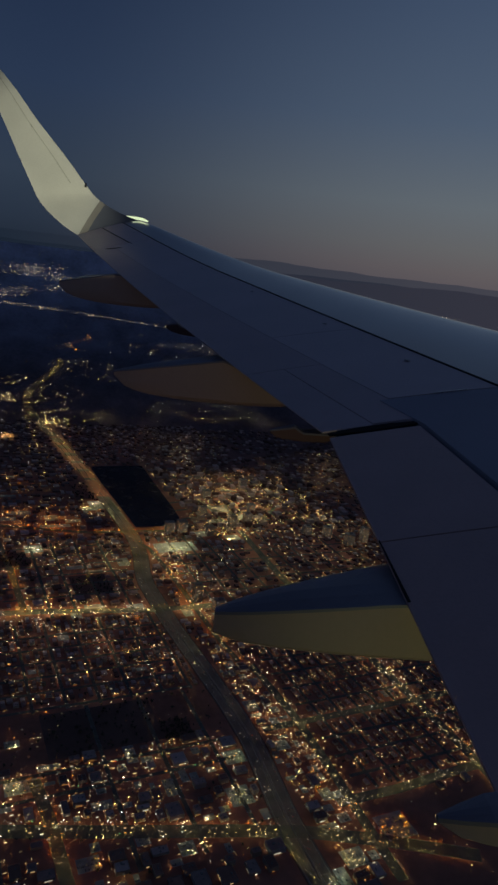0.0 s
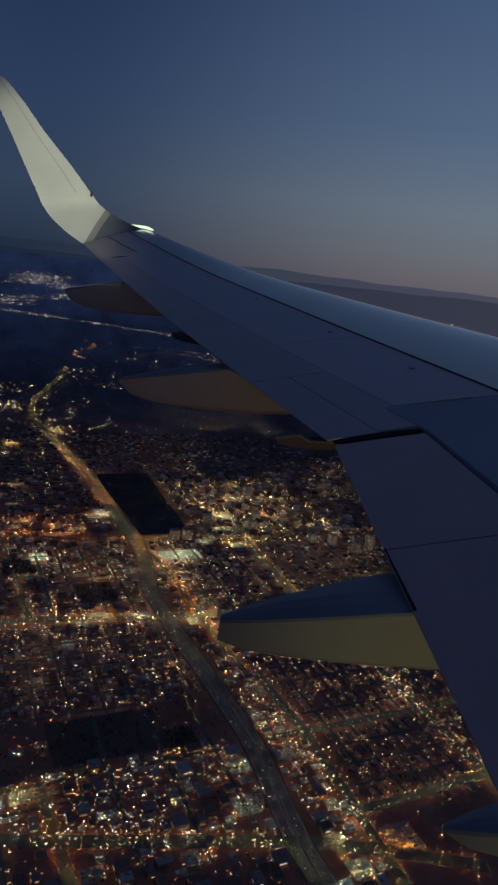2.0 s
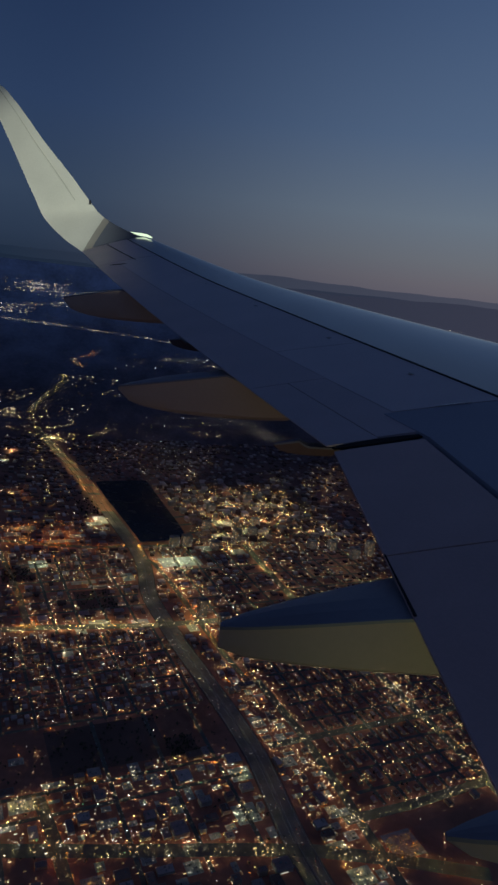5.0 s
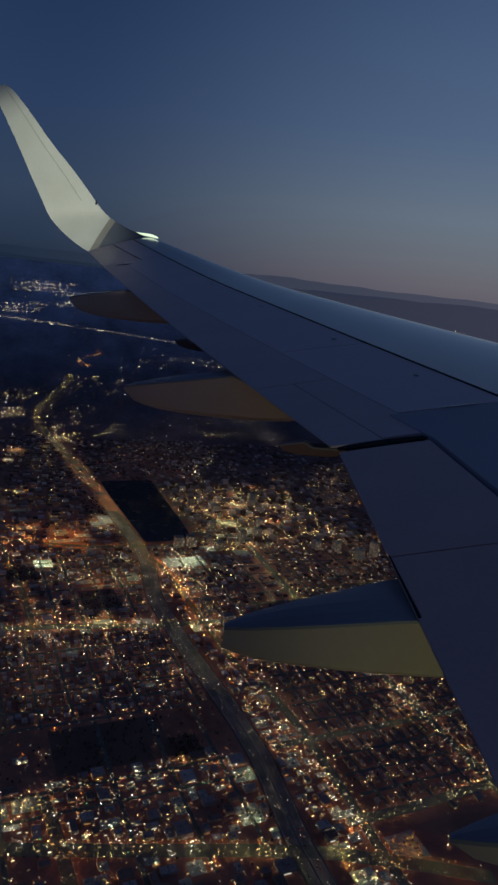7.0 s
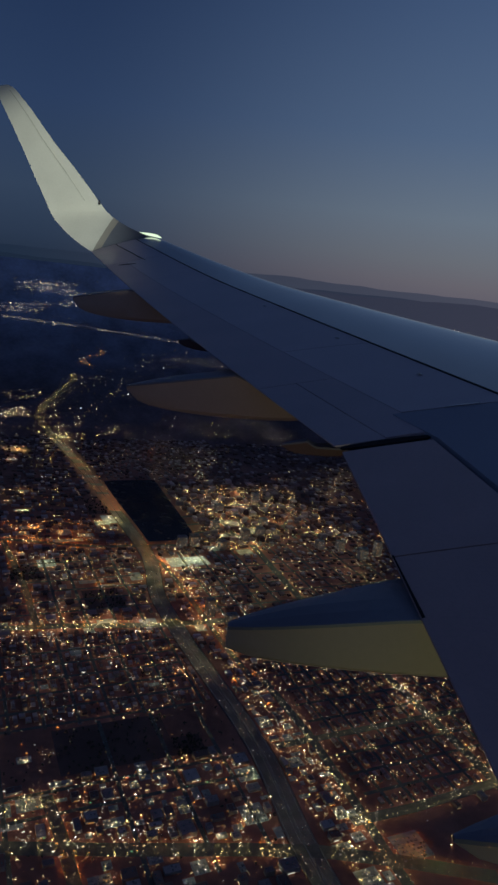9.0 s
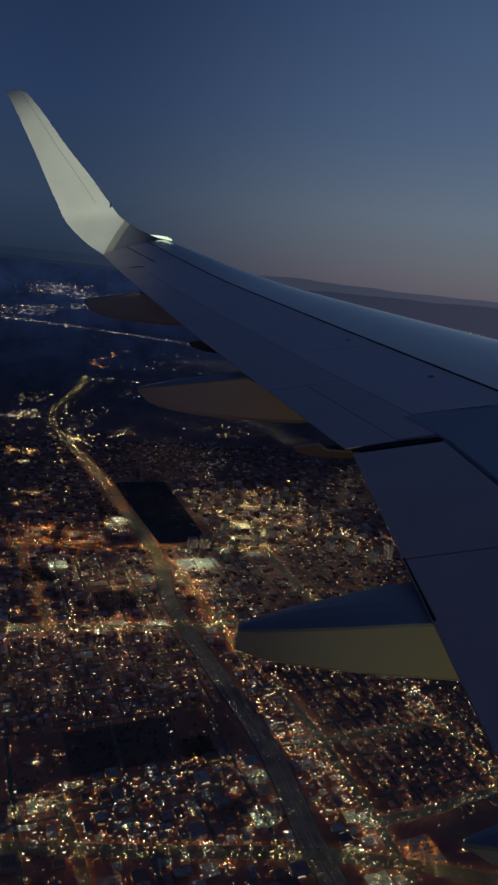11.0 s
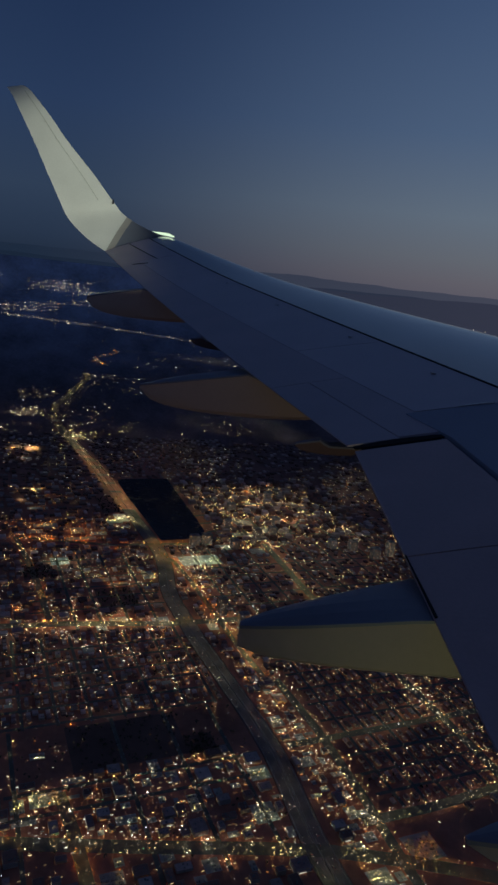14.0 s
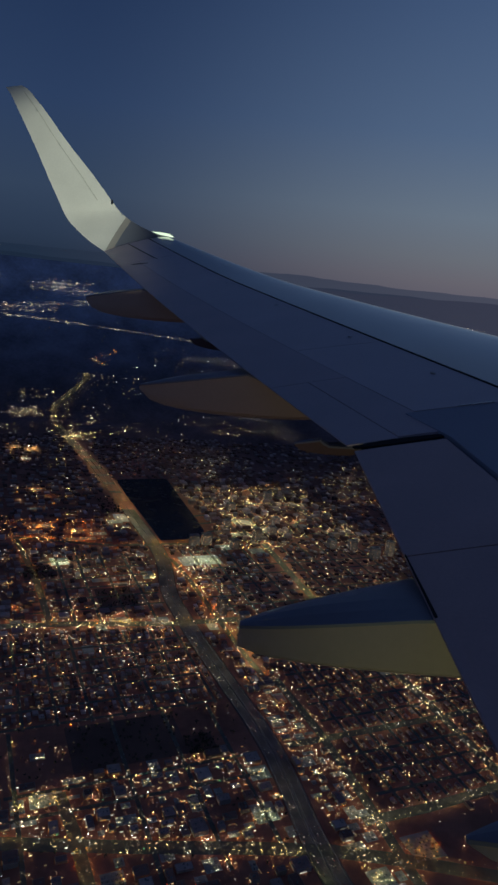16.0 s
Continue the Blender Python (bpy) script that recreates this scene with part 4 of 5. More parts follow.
for k in range(16000):
    a = rnd.uniform(-0.46, -0.02)
    low = rnd.triangular(1.8, 4.8, 2.8)                   # degrees below the skyline; the streets slant a little across the view
    row = round(low / 0.27) * 0.27 + rnd.gauss(0, 0.06)
    den = 1.5 * noise.noise(Vector((a * 11, row * 1.3, 8.8))) - 0.22 * abs(row - 2.9) - 1.3 * max(0.0, a + 0.24)
    if rnd.random() < 0.16 + 0.9 * den:
        streak(a, max(1.3, row - 2.4 * (a + 0.36)), rnd.choice("wwwwyyyoo"), rnd.uniform(0.4, 0.85), rnd.uniform(0.8, 4.5))
# a lit highway along the foot of the plain, and a hamlet under the mountains
for k in range(420):
    a = rnd.uniform(-0.46, -0.11)
    if rnd.random() < 0.6 + noise.noise(Vector((a * 30, 0.3, 0.7))):
        streak(a, 4.75 + 3.2 * (a + 0.37) + rnd.gauss(0, 0.05), rnd.choice("wwwy"), rnd.uniform(0.55, 1.0), rnd.uniform(1, 5))
for k in range(16):
    a = rnd.uniform(0.255, 0.29)
    streaks["w"].append((4545 * math.sin(a), 4545 * math.cos(a), EYE_Z - 158 + rnd.gauss(0, 3), a, 0.9, rnd.uniform(1, 3)))

OCT = ((1, 0, 0), (0, 1, 0), (-1, 0, 0), (0, -1, 0), (0, 0, 1), (0, 0, -1))
OCT_F = ((0, 1, 4), (1, 2, 4), (2, 3, 4), (3, 0, 4), (1, 0, 5), (2, 1, 5), (3, 2, 5), (0, 3, 5))
WORD = {"a": "amber", "y": "yellow", "w": "warm white", "c": "cool white", "o": "orange", "r": "red", "g": "green"}


def beads(points):
    """Small eight-sided bulbs: place and half width."""
    v, f = [], []
    for x, y, z, s in points:
        n = len(v)
        v += [(x + a * s, y + b * s, z + c * s) for a, b, c in OCT]
        f += [tuple(i + n for i in g) for g in OCT_F]
    return v, f


for key, pts in bulbs.items():
    v, f = beads(pts)
    ob = new("town_lights", mesh_of("town_lights", v, f, TINT[key]))
    tagged(ob, "countless small %s lights of streets and yards" % WORD[key], "lights", kind="stuff")
FAR_GLOW = {"w": glowing("far_white_light", (1.0, 0.86, 0.66), 0.15, 4.4), "y": glowing("far_yellow_light", (1.0, 0.86, 0.42), 0.15, 4.2), "o": glowing("far_orange_light", (1.0, 0.52, 0.30), 0.1, 2.4)}
for key, pts in streaks.items():
    v, f = [], []
    for x, y, z, a, s, w in pts:
        n, ca, sa = len(v), math.cos(a), math.sin(a)
        v += [(x + p * w * ca + q * s * sa, y - p * w * sa + q * s * ca, z + c * s) for p, q, c in OCT]
        f += [tuple(i + n for i in g) for g in OCT_F]
    tagged(new("far_lights", mesh_of("far_lights", v, f, FAR_GLOW[key])), "countless dim %s lights on the far plain" % WORD[key], "lights", kind="stuff")
tagged(new("porch_lights", mesh_of("porch_lights", *beads(porch), glowing("porch_lamp", (1.0, 0.72, 0.32), 2.2, 8.0))), "even rows of amber lamps among countless homes", "lights", kind="stuff")

# hooded yard and road lamps: a lantern, the glass beneath, and the hood over it
hood_v, hood_f = [], []
for kind, pts in yard_lamps.items():
    gv, gf = [], []
    for x, y, z, half in pts:
        m, n, h = len(gv), len(hood_v), half + 0.14
        gv += [(x - half, y - half, z - 0.28), (x - half, y + half, z - 0.28), (x + half, y + half, z - 0.28), (x + half, y - half, z - 0.28)]
        gf.append((m, m + 1, m + 2, m + 3))
        hood_v += [(x + a * h * w, y + b * h * w, z + c) for c, w in ((-0.255, 1.0), (-0.16, 0.7)) for a, b in ((-1, -1), (-1, 1), (1, 1), (1, -1))]
        hood_f += [tuple(n + k for k in g) for g in ((0, 1, 2, 3), (4, 5, 6, 7), (0, 1, 5, 4), (1, 2, 6, 5), (2, 3, 7, 6), (3, 0, 4, 7))]
    tagged(new("yard_lights", mesh_of("yard_lights", *beads([(x, y, z, half * 0.5 + 0.2) for x, y, z, half in pts]), STREET_GLOW[kind])), "countless small lanterns over roads and yards", "lights", kind="stuff")
    tagged(new("yard_lamp_glass", mesh_of("yard_lamp_glass", gv, gf, SHINE[kind])), "bright glass under countless road and yard lanterns", "lights", kind="stuff")
tagged(new("lamp_hoods", mesh_of("lamp_hoods", hood_v, hood_f, POLE)), "grey metal hoods over countless lamps", "lights", kind="stuff")

# ---- town: street lamps ----


def street_lamp(kind, label):
    ob = new("street_lamp")
    tagged(ob, label, "street lamp", "street lamps along the avenues")
    rings = [[(0.16 * k * math.cos(a * math.pi / 3), 0.16 * k * math.sin(a * math.pi / 3), z) for a in range(6)] for z, k in ((0, 1.0), (0.4, 0.8), (8.7, 0.45))]
    piece("pole", *loft(rings), POLE, ob)
    piece("arm", *box(0.9, 0, 8.6, 2.0, 0.12, 0.12), POLE, ob)
    head = [[(1.8 + r * math.cos(a * math.pi / 4), 0.8 * r * math.sin(a * math.pi / 4), z) for a in range(8)] for z, r in ((8.25, 0.42), (8.4, 0.55), (8.75, 0.55), (9.0, 0.25))]
    lantern = piece("lantern", *loft(head), STREET_GLOW[kind], ob, "glowing lantern")
    piece("lamp_glass", [(1.66, -0.14, 8.2), (1.66, 0.14, 8.2), (1.94, 0.14, 8.2), (1.94, -0.14, 8.2)], [(0, 1, 2, 3)], SHINE[kind], lantern, "bright glass under the lantern")
    return ob


protos = {"y": street_lamp("y", "tall steel street lamp glowing sodium yellow"), "w": street_lamp("w", "tall steel street lamp glowing warm white"), "o": street_lamp("o", "tall steel street lamp glowing orange")}
first = {k: True for k in protos}
spots = []
for path, w, kinds in ((SOUTH, 30, "yyyo"), (STRIP, 22, "yyw"), (EAST[4:], 26, "yyw"), (CROSS, 20, "yyw"), (LOWER, 24, "yww"), (ACCESS, 24, "yo")):
    line = fine(path, 21)
    for s in (-1, 1):
        for p, q, r in zip(line, line[1:], along(line, s * (w / 2 + 1))):
            if free(*r):
                spots.append((*r, rnd.choice(kinds), math.atan2(q[1] - p[1], q[0] - p[0]) + s * math.pi / 2))
spots.sort(key=lambda q: q[0] * 0.4 + q[1])
for u, v, kind, turn in spots[:298]:
    m = Matrix.Translation(at(u, v)) @ Matrix.Rotation(turn + TURN, 4, "Z")
    if first[kind]:
        protos[kind].matrix_basis, first[kind] = m, False
    else:
        copy_thing(protos[kind], m)

# ---- town: buildings ----
WALLS = [material("stucco_%s" % n, c, 0.9, 0, 0.2, 0.15, 0.0, 1.2, object_vary=0.3, island=0.3) for n, c in (("cream", (0.42, 0.34, 0.26)), ("grey", (0.33, 0.29, 0.26)), ("tan", (0.36, 0.26, 0.18)))]
ROOFS = [material("roof_%s" % n, c, 0.9, 0, 0.25, 0.12, 0.0, 1.0, object_vary=0.3, island=0.4) for n, c in (("grey", (0.40, 0.25, 0.215)), ("white", (0.50, 0.365, 0.32)), ("brown", (0.30, 0.16, 0.12)))]
PANE = [glowing("lit_pane_warm", (1.0, 0.74, 0.40), 0.12, 1.8), glowing("lit_pane_white", (0.98, 0.96, 0.80), 0.1, 1.6), glowing("lit_pane_orange", (1.0, 0.48, 0.16), 0.2, 1.6)]
DIM_PANE = [glowing("curtained_pane_warm", (1.0, 0.66, 0.32), 0.02, 0.7), glowing("curtained_pane_orange", (1.0, 0.48, 0.16), 0.02, 0.7)]
DOOR = material("painted_door", (0.10, 0.07, 0.05), 0.6, 0, 0.2, 2)
WORDS = ("cream", "grey", "tan")
RWORDS = ("grey", "pale", "brown")


def house(wall, roof, pane, label, wide=9.0, deep=13.0, high=3.4, ridge_h=2.1):
    ob = new("house")
    tagged(ob, label, "house", "houses of the street grid")
    v, f = box(0, 0, 0, wide, deep, high)
    n = len(v)
    v += [(0, -deep / 2, high + ridge_h), (0, deep / 2, high + ridge_h)]
    f += [(4, 5, n), (7, n + 1, 6)]
    shell = piece("wall", v, f, wall, ob)
    e, t, d = wide / 2 + 0.6, 0.22, deep / 2 + 0.5
    k = ridge_h / (wide / 2)
    prof = [(-e, high - 0.6 * k), (0, high + ridge_h), (e, high - 0.6 * k), (e, high - 0.6 * k + t), (0, high + ridge_h + t), (-e, high - 0.6 * k + t)]
    cover = piece("roof", *loft([[(x, -d, z) for x, z in prof], [(x, d, z) for x, z in prof]]), roof, ob)
    for x, y, sx, sy in ((-wide / 2 - 0.03, -2.5, 0.06, 2.2), (-wide / 2 - 0.03, 3.0, 0.06, 1.6), (1.5, -deep / 2 - 0.03, 2.2, 0.06)):
        piece("window", *box(x, y, 1.0, sx, sy, 1.4), pane, shell, "lit window pane")
    piece("door", *box(-1.8, -deep / 2 - 0.03, 0.05, 1.0, 0.06, 2.1), DOOR, shell)
    piece("chimney", *box(1.6, 2.5, high + 0.6, 0.9, 0.7, 2.4), wall, cover)
    return ob


HOUSES = [house(WALLS[0], ROOFS[0], DIM_PANE[0], "cream bungalow with grey gable roof and lit windows"), house(WALLS[1], ROOFS[2], DIM_PANE[0], "grey bungalow with brown gable roof and lit windows", 10, 12),
          house(WALLS[2], ROOFS[0], DIM_PANE[1], "tan bungalow with grey gable roof and orange-lit windows", 8.5, 14, 3.2, 1.8), house(WALLS[0], ROOFS[2], DIM_PANE[0], "cream two-storey house with brown roof and lit windows", 9, 11, 6.0, 2.0)]
MAIN = [(path, w) for path, w, _ in AVENUES]
taken = {}


def clear(u, v, sx, sy):
    """Whether a plot is free of roads, yards, water and other plots; if so it is taken."""
    r = max(sx, sy) / 2
    if abs(u - freeway_u(v)) < 29 + sx / 2 or (690 < u < 970 and 2335 < v < 3120) or any(in_rect(u, v, p) for p in PARKS):
        return False
    if any(abs(u - s[0]) < s[3] / 2 + sx / 2 + 1 and s[1] < v < s[2] for s in U_STREETS) or any(abs(v - s[0]) < s[3] / 2 + sy / 2 + 1 and s[1] < u < s[2] for s in V_STREETS):
        return False
    if any(abs(u - y[0]) < (y[2] + sx) / 2 + 1 and abs(v - y[1]) < (y[3] + sy) / 2 + 1 for y in YARDS):
        return False
    if any(distance_to(path, u, v) < w / 2 + r + 2 for path, w in MAIN):
        return False
    cell = (int(u // 60), int(v // 60))
    for i in (-1, 0, 1):
        for j in (-1, 0, 1):
            for q in taken.get((cell[0] + i, cell[1] + j), ()):
                if abs(u - q[0]) < (sx + q[2]) / 2 + 1 and abs(v - q[1]) < (sy + q[3]) / 2 + 1:
                    return False
    taken.setdefault(cell, []).append((u, v, sx, sy))
    return True


far_boxes = []
lots = []
for u, a, b, w in U_STREETS:
    for side in (-1, 1):
        v = a
        while v < b and (u > 800 or a == 1340) and b < 2000:
            v += rnd.uniform(16, 20)
            hu = u + side * (w / 2 + 12)
            if clear(hu, v, 11, 14):
                lots.append((hu, v, side))
used = [False] * len(HOUSES)
lots.sort(key=lambda q: q[1] + abs(q[0] - 900) * 0.5)
for i, (u, v, side) in enumerate(lots):
    if i < 290:
        k = rnd.randrange(len(HOUSES))
        m = Matrix.Translation(at(u, v)) @ Matrix.Rotation(TURN + (math.pi if side < 0 else 0) + rnd.uniform(-0.04, 0.04), 4, "Z")
        if used[k]:
            copy_thing(HOUSES[k], m)
        else:
            HOUSES[k].matrix_basis, used[k] = m, True
    else:
        far_boxes.append((u, v, rnd.uniform(8, 11), rnd.uniform(10, 14), rnd.uniform(3.5, 6)))


def shop(u, v, sx, sy, h, wall, roof, pane, label):
    """A flat-roofed commercial building with parapet, rooftop units and lit fronts."""
    ob = new("commercial_building")
    tagged(ob, label, "building", "flat-roofed buildings of the town")
    ob.matrix_basis = Matrix.Translation(at(u, v)) @ Matrix.Rotation(TURN + rnd.uniform(-0.02, 0.02), 4, "Z")
    outer, inner = [(-1, -1), (1, -1), (1, 1), (-1, 1)], 0.5
    rings = [[(a * sx / 2, b * sy / 2, 0) for a, b in outer], [(a * sx / 2, b * sy / 2, h + 0.8) for a, b in outer],
             [(a * (sx / 2 - inner), b * (sy / 2 - inner), h + 0.8) for a, b in outer], [(a * (sx / 2 - inner), b * (sy / 2 - inner), h - 0.3) for a, b in outer]]
    shell = piece("wall", *loft(rings, True, False), wall, ob)
    deck = piece("roof", *box(0, 0, h - 0.3, sx - 1.05, sy - 1.05, 0.35), roof, ob)
    for _ in range(rnd.choice((1, 2, 2, 3))):
        piece("rooftop_unit", *box(rnd.uniform(-0.3, 0.3) * sx, rnd.uniform(-0.3, 0.3) * sy, h + 0.04, rnd.uniform(1.6, 4), rnd.uniform(1.6, 4), rnd.uniform(0.9, 1.8), 0.92), CONCRETE, deck, "grey rooftop unit")
    if rnd.random() < 0.75:
        piece("window", *box(rnd.uniform(-0.12, 0.12) * sx, -sy / 2 - 0.05, 0.6, sx * rnd.uniform(0.12, 0.5), 0.1, 2.4), pane, shell, "lit shop front")
    if rnd.random() < 0.6:
        piece("window", *box(-sx / 2 - 0.05, rnd.uniform(-0.1, 0.1) * sy, 1.0, 0.1, sy * rnd.uniform(0.12, 0.4), 1.8), pane, shell, "lit window band")
    return ob


# shops and works, nearest first; past the counted ones they join the far rows
plots = []
for rect, count in (((60, 610, 820, 1175), 700), ((674, 772, 720, 1420), 420), ((60, 610, 1340, 1715), 700), ((790, 1120, 885, 905), 10), ((1080, 1160, 900, 1700), 160)):
    for _ in range(count):
        plots.append((rnd.uniform(*rect[:2]), rnd.uniform(*rect[2:]), rnd.uniform(11, 34), rnd.uniform(11, 34)))
plots.sort(key=lambda q: q[1] + abs(q[0] - 560) * 0.3)
shops = 0
for u, v, sx, sy in plots:
    if v > 1340 and u < 610:
        sx, sy = 6 + sx * 0.4, 6 + sy * 0.4
    if not clear(u, v, sx, sy):
        continue
    h = rnd.choice((4.5, 5.5, 6.5, 8.0, 10.0))
    if shops < 285:
        a, b = rnd.randrange(3), rnd.randrange(3)
        shop(u, v, sx, sy, h, WALLS[a], ROOFS[b], rnd.choice(PANE), "low %s commercial building with %s flat roof" % (WORDS[a], RWORDS[b]))
        shops += 1
    else:
        far_boxes.append((u, v, sx, sy, h))

# the rest of the buildings, too many to count
for rect, count, size, high in (((60, 640, 1340, 1720), 900, (8, 14), (3.5, 6)), ((60, 660, 1720, 2340), 1100, (9, 30), (4, 9)), ((100, 660, 2340, 3300), 900, (10, 34), (4, 9)), ((668, 1100, 1420, 2300), 1200, (8, 22), (4, 9)),
                                ((1100, 1800, 1720, 2280), 1100, (9, 16), (4, 7)), ((900, 1700, 2240, 3050), 1300, (11, 34), (5, 20)), ((680, 1500, 3100, 3900), 1200, (9, 18), (4, 7)), ((1500, 2300, 2300, 3800), 900, (10, 24), (4, 8)), ((50, 600, 3300, 4000), 500, (10, 24), (4, 8))):
    for _ in range(count):
        u, v, sx, sy = rnd.uniform(*rect[:2]), rnd.uniform(*rect[2:]), rnd.uniform(*size), rnd.uniform(*size)
        if clear(u, v, sx, sy):
            far_boxes.append((u, v, sx, sy, rnd.uniform(*high)))
for mat_i in range(3):
    vv, ff = [], []
    for i, (u, v, sx, sy, h) in enumerate(far_boxes):
        if i % 3 != mat_i:
            continue
        x, y, z = at(u, v, -0.5)
        bv, bf = box(0, 0, 0, sx, sy, h + 0.5)
        bv += [(-sx * 0.2, -sy * 0.15, h + 1.6), (sx * 0.15, -sy * 0.15, h + 1.6), (sx * 0.15, sy * 0.2, h + 1.6), (-sx * 0.2, sy * 0.2, h + 1.6)]
        bf = bf[:1] + bf[2:] + [(4, 5, 9, 8), (5, 6, 10, 9), (6, 7, 11, 10), (7, 4, 8, 11), (8, 9, 10, 11)]
        n = len(vv)
        vv += [(x + a * CU - b * SU, y + a * SU + b * CU, z + c) for a, b, c in bv]
        ff += [tuple(k + n for k in g) for g in bf]
    tagged(new("far_buildings", mesh_of("far_buildings", vv, ff, ROOFS[mat_i])), "countless dim low buildings with %s roofs" % RWORDS[mat_i], "buildings", kind="stuff")

# ---- town: towers ----
pane_meshes = [mesh_of("window", *box(0, 0, 0, 2.4, 0.08, 1.9), p) for p in PANE]


def tower(u, v, sx, sy, h, wall, label, lit=0.3):
    ob = new("office_tower")
    tagged(ob, label, "tower")
    ob.matrix_basis = Matrix.Translation(at(u, v)) @ Matrix.Rotation(TURN, 4, "Z")
    shell = piece("wall", *join(box(0, 0, 0, sx, sy, h), box(0, 0, h - 0.01, sx * 0.96, sy * 0.96, 0.5)), wall, ob)
    piece("rooftop_unit", *box(sx * 0.1, 0, h + 0.5, sx * 0.4, sy * 0.4, 3.2, 0.95), CONCRETE, ob, "grey rooftop plant room")
    for face, width in ((0, sx), (1, sy)):
        cols = int(width / 3.8)
        for fl in range(1, int(h / 4.2)):
            for c in range(cols):
                if rnd.random() > lit:
                    continue
                q = (c + 0.5) / cols * width - width / 2
                w = new("window", rnd.choice(pane_meshes))
                w.parent = shell
                w.location = (q, -sy / 2 - 0.03, fl * 4.2) if face == 0 else (-sx / 2 - 0.03, q, fl * 4.2)
                w.rotation_euler = (0, 0, 0 if face == 0 else math.pi / 2)
    return ob


for u, v, sx, sy, h in ((837, 2290, 34, 26, 40), (884, 2284, 36, 26, 46), (752, 1756, 26, 24, 56), (798, 1690, 34, 24, 34), (1506, 2071, 34, 26, 44), (1584, 2087, 26, 26, 60), (983, 2240, 28, 26, 36), (1095, 2290, 28, 24, 56),
                        (1457, 2161, 30, 26, 40), (1380, 2190, 30, 26, 36), (1180, 2330, 30, 28, 44), (1250, 2450, 30, 28, 36), (1030, 2450, 30, 26, 34), (1350, 2760, 34, 30, 40), (1120, 2640, 34, 28, 36)):
    tower(u, v, sx, sy, h, WALLS[1], "tall grey office tower with scattered lit windows")

# ---- town: lit signs, shop fronts and porches ----
vv, ff = {0: [], 1: [], 2: []}, {0: [], 1: [], 2: []}


def sign(u, v, w, h, z, k, turn):
    x, y, g = at(u, v)
    bv, bf = box(0, 0, z, w, 0.3, h)
    c, s = math.cos(TURN + turn), math.sin(TURN + turn)
    n = len(vv[k])
    vv[k] += [(x + a * c - b * s, y + a * s + b * c, g + d) for a, b, d in bv]
    ff[k] += [tuple(i + n for i in g2) for g2 in bf]


for rect, count in (((60, 610, 850, 1175), 420), ((60, 610, 1340, 1720), 300), ((60, 640, 1700, 2330), 520), ((674, 775, 760, 1420), 260), ((674, 900, 1420, 2290), 320), ((900, 1600, 2240, 2980), 620), ((150, 540, 2370, 2610), 260), ((1080, 1150, 890, 1700), 120)):
    done = 0
    while done < count:
        u, v = rnd.uniform(*rect[:2]), rnd.uniform(*rect[2:])
        if not free(u, v) or rnd.random() > 0.55 + 0.9 * noise.noise(Vector((u / 90, v / 90, 9.1))):
            done += 0.1
            continue
        k = 2 if (rect[3] == 2610 and rnd.random() < 0.7) or rnd.random() < 0.12 else rnd.choice((0, 0, 1))
        sign(u, v, rnd.uniform(1.5, 6.0), rnd.uniform(1.0, 2.2), rnd.uniform(1, 4.5), k, rnd.choice((0, 0, math.pi / 2)))
        done += 1
for k in range(3):
    tagged(new("lit_fronts", mesh_of("lit_fronts", vv[k], ff[k], PANE[k])), "countless %s-lit shop fronts, signs and porches" % ("warm", "white", "orange")[k], "lights", kind="stuff")

# ---- town: trees ----
LEAF = material("dark_tree_leaves", (0.075, 0.070, 0.040), 1.0, 0, 0.4, 0.3, 0.0, 2.0, island=0.4)
vv, ff = [], []
spots = [(rnd.uniform(r[0], r[1]), rnd.uniform(r[2], r[3])) for r in PARKS for _ in range(70)]
spots += [(rnd.uniform(800, 1400), rnd.uniform(920, 1600)) for _ in range(420)] + [(rnd.uniform(60, 610), rnd.uniform(850, 1700)) for _ in range(300)]
for u, v in spots:
    if abs(u - freeway_u(v)) < 32 or not (any(in_rect(u, v, r) for r in PARKS) or clear(u, v, 5, 5)):
        continue
    x, y, z = at(u, v)
    n = len(vv)
    vv += [(x + a, y + b, z + c) for c, w in ((0, 0.25), (3.2, 0.14)) for a, b in ((w, 0), (0, w), (-w, 0), (0, -w))]
    ff += [tuple(n + k for k in g) for g in ((0, 1, 5, 4), (1, 2, 6, 5), (2, 3, 7, 6), (3, 0, 4, 7))]
    size = rnd.uniform(0.9, 1.7)
    for _ in range(13):
        n = len(vv)
        a, r = rnd.uniform(0, 6.28), rnd.uniform(0, 2.3) * size
        cx, cy, cz, s = x + r * math.cos(a), y + r * math.sin(a), z + 3 + rnd.uniform(0, 3.4) * size, rnd.uniform(0.5, 1.3) * size
        vv += [(cx + p * s * rnd.uniform(0.7, 1.2), cy + q * s * rnd.uniform(0.7, 1.2), cz + w * s * 0.8) for p, q, w in OCT]
        ff += [tuple(k + n for k in g) for g in OCT_F]
tagged(new("trees", mesh_of("trees", vv, ff, LEAF)), "countless dark leafy street and park trees", "trees", kind="stuff")

# ---- cars ----
PARKED = material("parked_car_paint", (0.20, 0.20, 0.21), 0.35, 0.2, 0.1, 1.0, island=0.8)
vv, ff = [], []


def park(u, v, turn):
    for bv, bf in (box(0, 0, 0.3, 1.8, 4.4, 0.6, 0.96), box(0, -0.2, 0.89, 1.6, 2.2, 0.5, 0.8)):
        x, y, z = at(u, v, 0.13)
        c, s, n = math.cos(TURN + turn), math.sin(TURN + turn), len(vv)
        vv.extend((x + a * c - b * s, y + a * s + b * c, z + d) for a, b, d in bv)
        ff.extend(tuple(i + n for i in g) for g in bf)


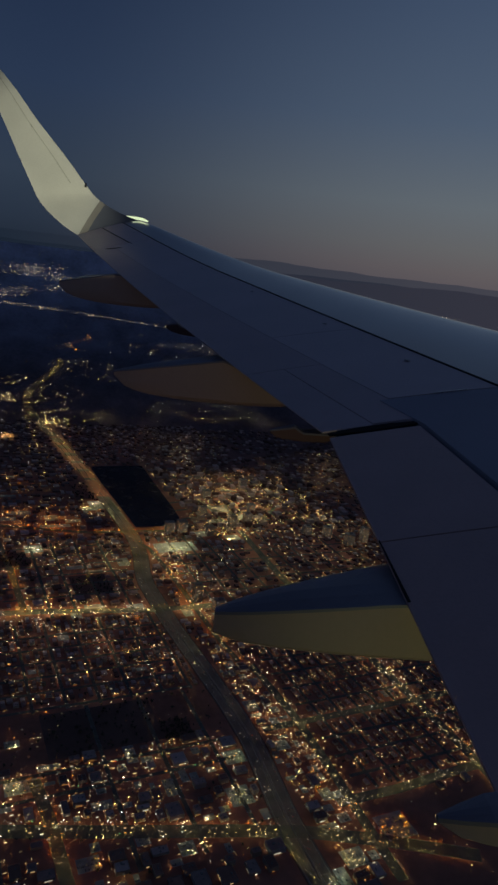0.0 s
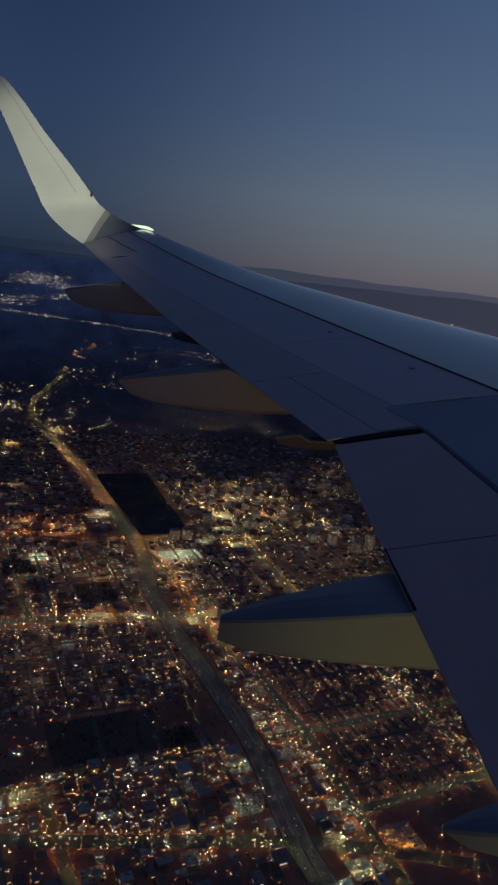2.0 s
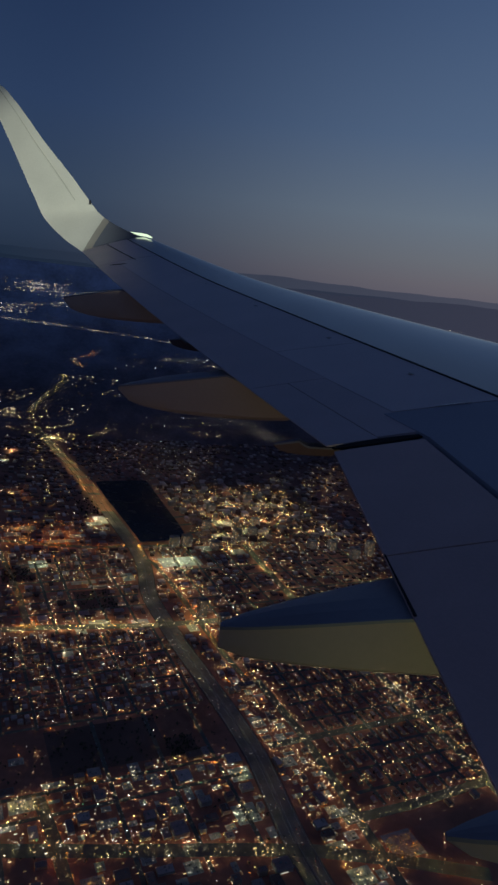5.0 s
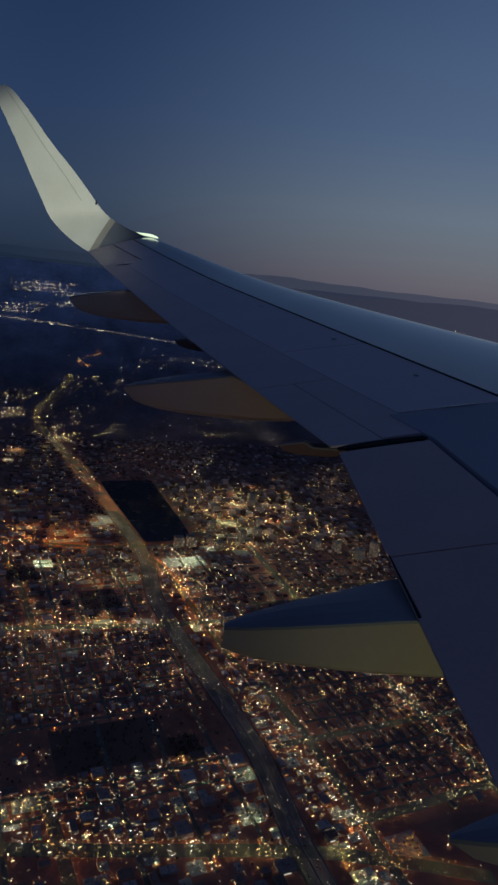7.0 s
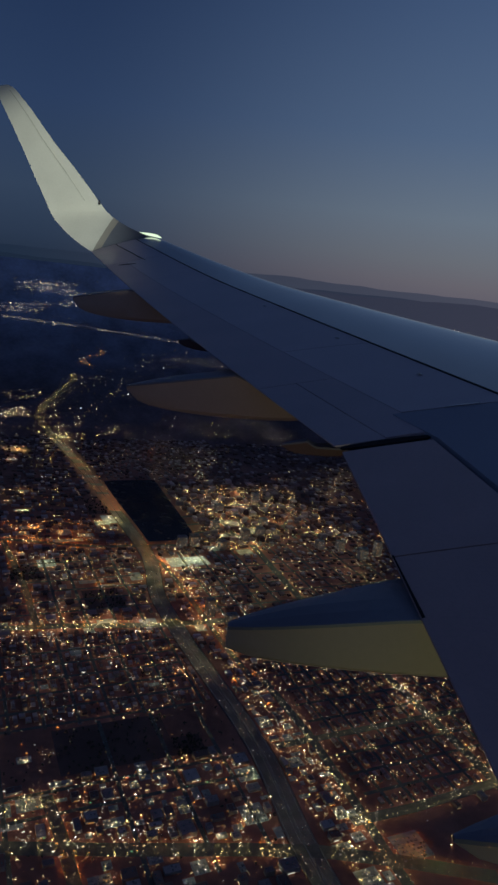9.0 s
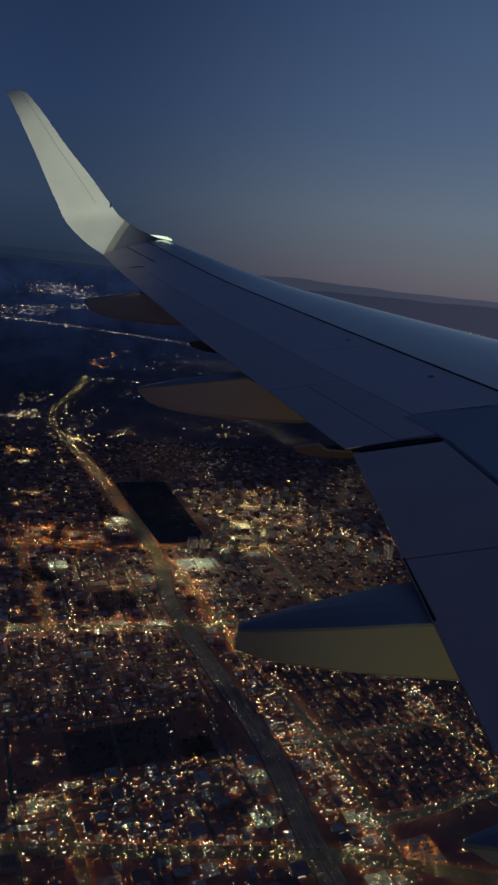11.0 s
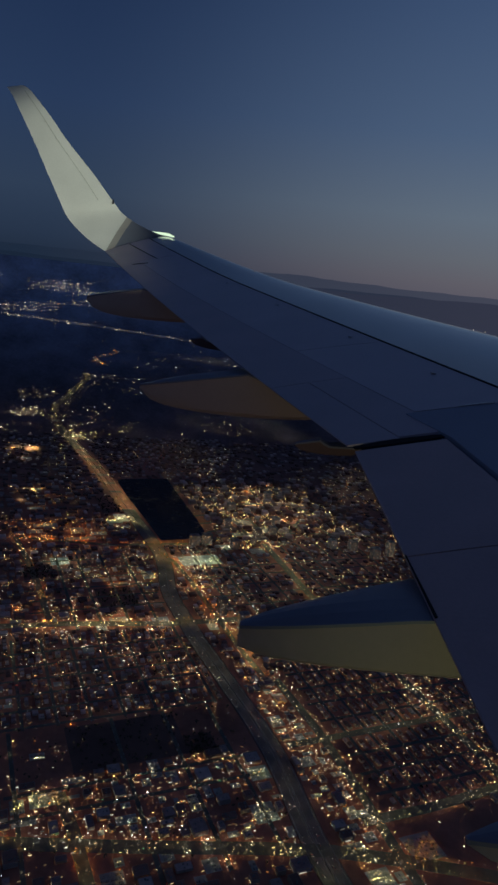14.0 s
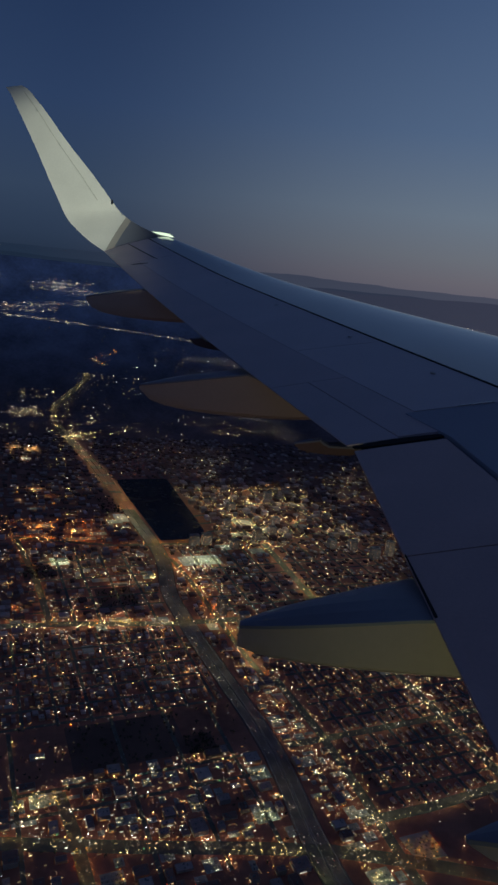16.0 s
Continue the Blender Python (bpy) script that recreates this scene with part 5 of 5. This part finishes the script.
for u, v, sx, sy, c in YARDS:
    if v < 1400:
        for a in range(int(sx / 2.8)):
            for b in range(int(sy / 9)):
                if rnd.random() < 0.5:
                    park(u - sx / 2 + 1.6 + a * 2.8, v - sy / 2 + 4 + b * 9 + rnd.uniform(-0.3, 0.3), rnd.choice((0, math.pi)))
for u, a, b, w in U_STREETS:
    for k in range(int((min(b, 1500) - a) / 8)):
        for s in (-1, 1):
            if rnd.random() < 0.35:
                park(u + s * (w / 2 - 1.1), a + k * 8 + rnd.uniform(-0.6, 0.6), math.pi * (s < 0))
tagged(new("parked_cars", mesh_of("parked_cars", vv, ff, PARKED)), "countless parked cars along kerbs and in yards", "cars", kind="stuff")

CAR_PAINT = material("car_paint", (0.22, 0.22, 0.24), 0.3, 0.3, 0.1, 1.0, object_vary=0.8)
GLASS = material("dark_car_glass", (0.015, 0.017, 0.02), 0.12, 0, 0.1, 1.0)
HEAD = glowing("headlight_glow", (1.0, 0.90, 0.70), 2, 8)
TAIL = glowing("taillight_glow", (1.0, 0.10, 0.05), 0.6, 2)
TYRE = material("tyre_rubber", (0.02, 0.02, 0.02), 0.9)
car = new("car")
tagged(car, "grey car with headlights and tail lights burning", "car", "cars on the roads")
piece("body", *join(box(0, 0, 0.3, 1.8, 4.5, 0.6, 0.97), box(0, -0.2, 0.89, 1.6, 2.3, 0.5, 0.8)), CAR_PAINT, car)
piece("windscreen", *box(0, 0.98, 0.92, 1.35, 0.12, 0.4, 0.85), GLASS, car)
for x in (-0.62, 0.62):
    piece("headlight", *box(x, 2.3, 0.5, 0.5, 0.2, 0.4), HEAD, car)
    piece("taillight", *box(x, -2.3, 0.55, 0.5, 0.18, 0.4), TAIL, car)
    for y in (-1.4, 1.4):
        piece("wheel", *loft([[(x * 1.38 + d, y + 0.32 * math.cos(a * math.pi / 4), 0.32 + 0.32 * math.sin(a * math.pi / 4)) for a in range(8)] for d in (-0.1, 0.1)]), TYRE, car)
drives = []
for v in range(760, 2300, 19):
    for o in (-20, -16, -12, -8, 8, 12, 16, 20):
        if rnd.random() < 0.16:
            drives.append((freeway_u(v) + o, v + rnd.uniform(-7, 7), 0 if o > 0 else math.pi))
for v in range(760, 1700, 23):
    for u, w in ((1116, 5), (777, 5)):
        if rnd.random() < 0.4:
            s = rnd.choice((-1, 1))
            drives.append((u + s * w, v + rnd.uniform(-6, 6), 0 if s > 0 else math.pi))
for i, (u, v, turn) in enumerate(drives[:240]):
    m = Matrix.Translation(at(u, v, 0.25 if abs(u - freeway_u(v)) < 26 else 0.5)) @ Matrix.Rotation(TURN + turn, 4, "Z")
    if i == 0:
        car.matrix_basis = m
    else:
        copy_thing(car, m)
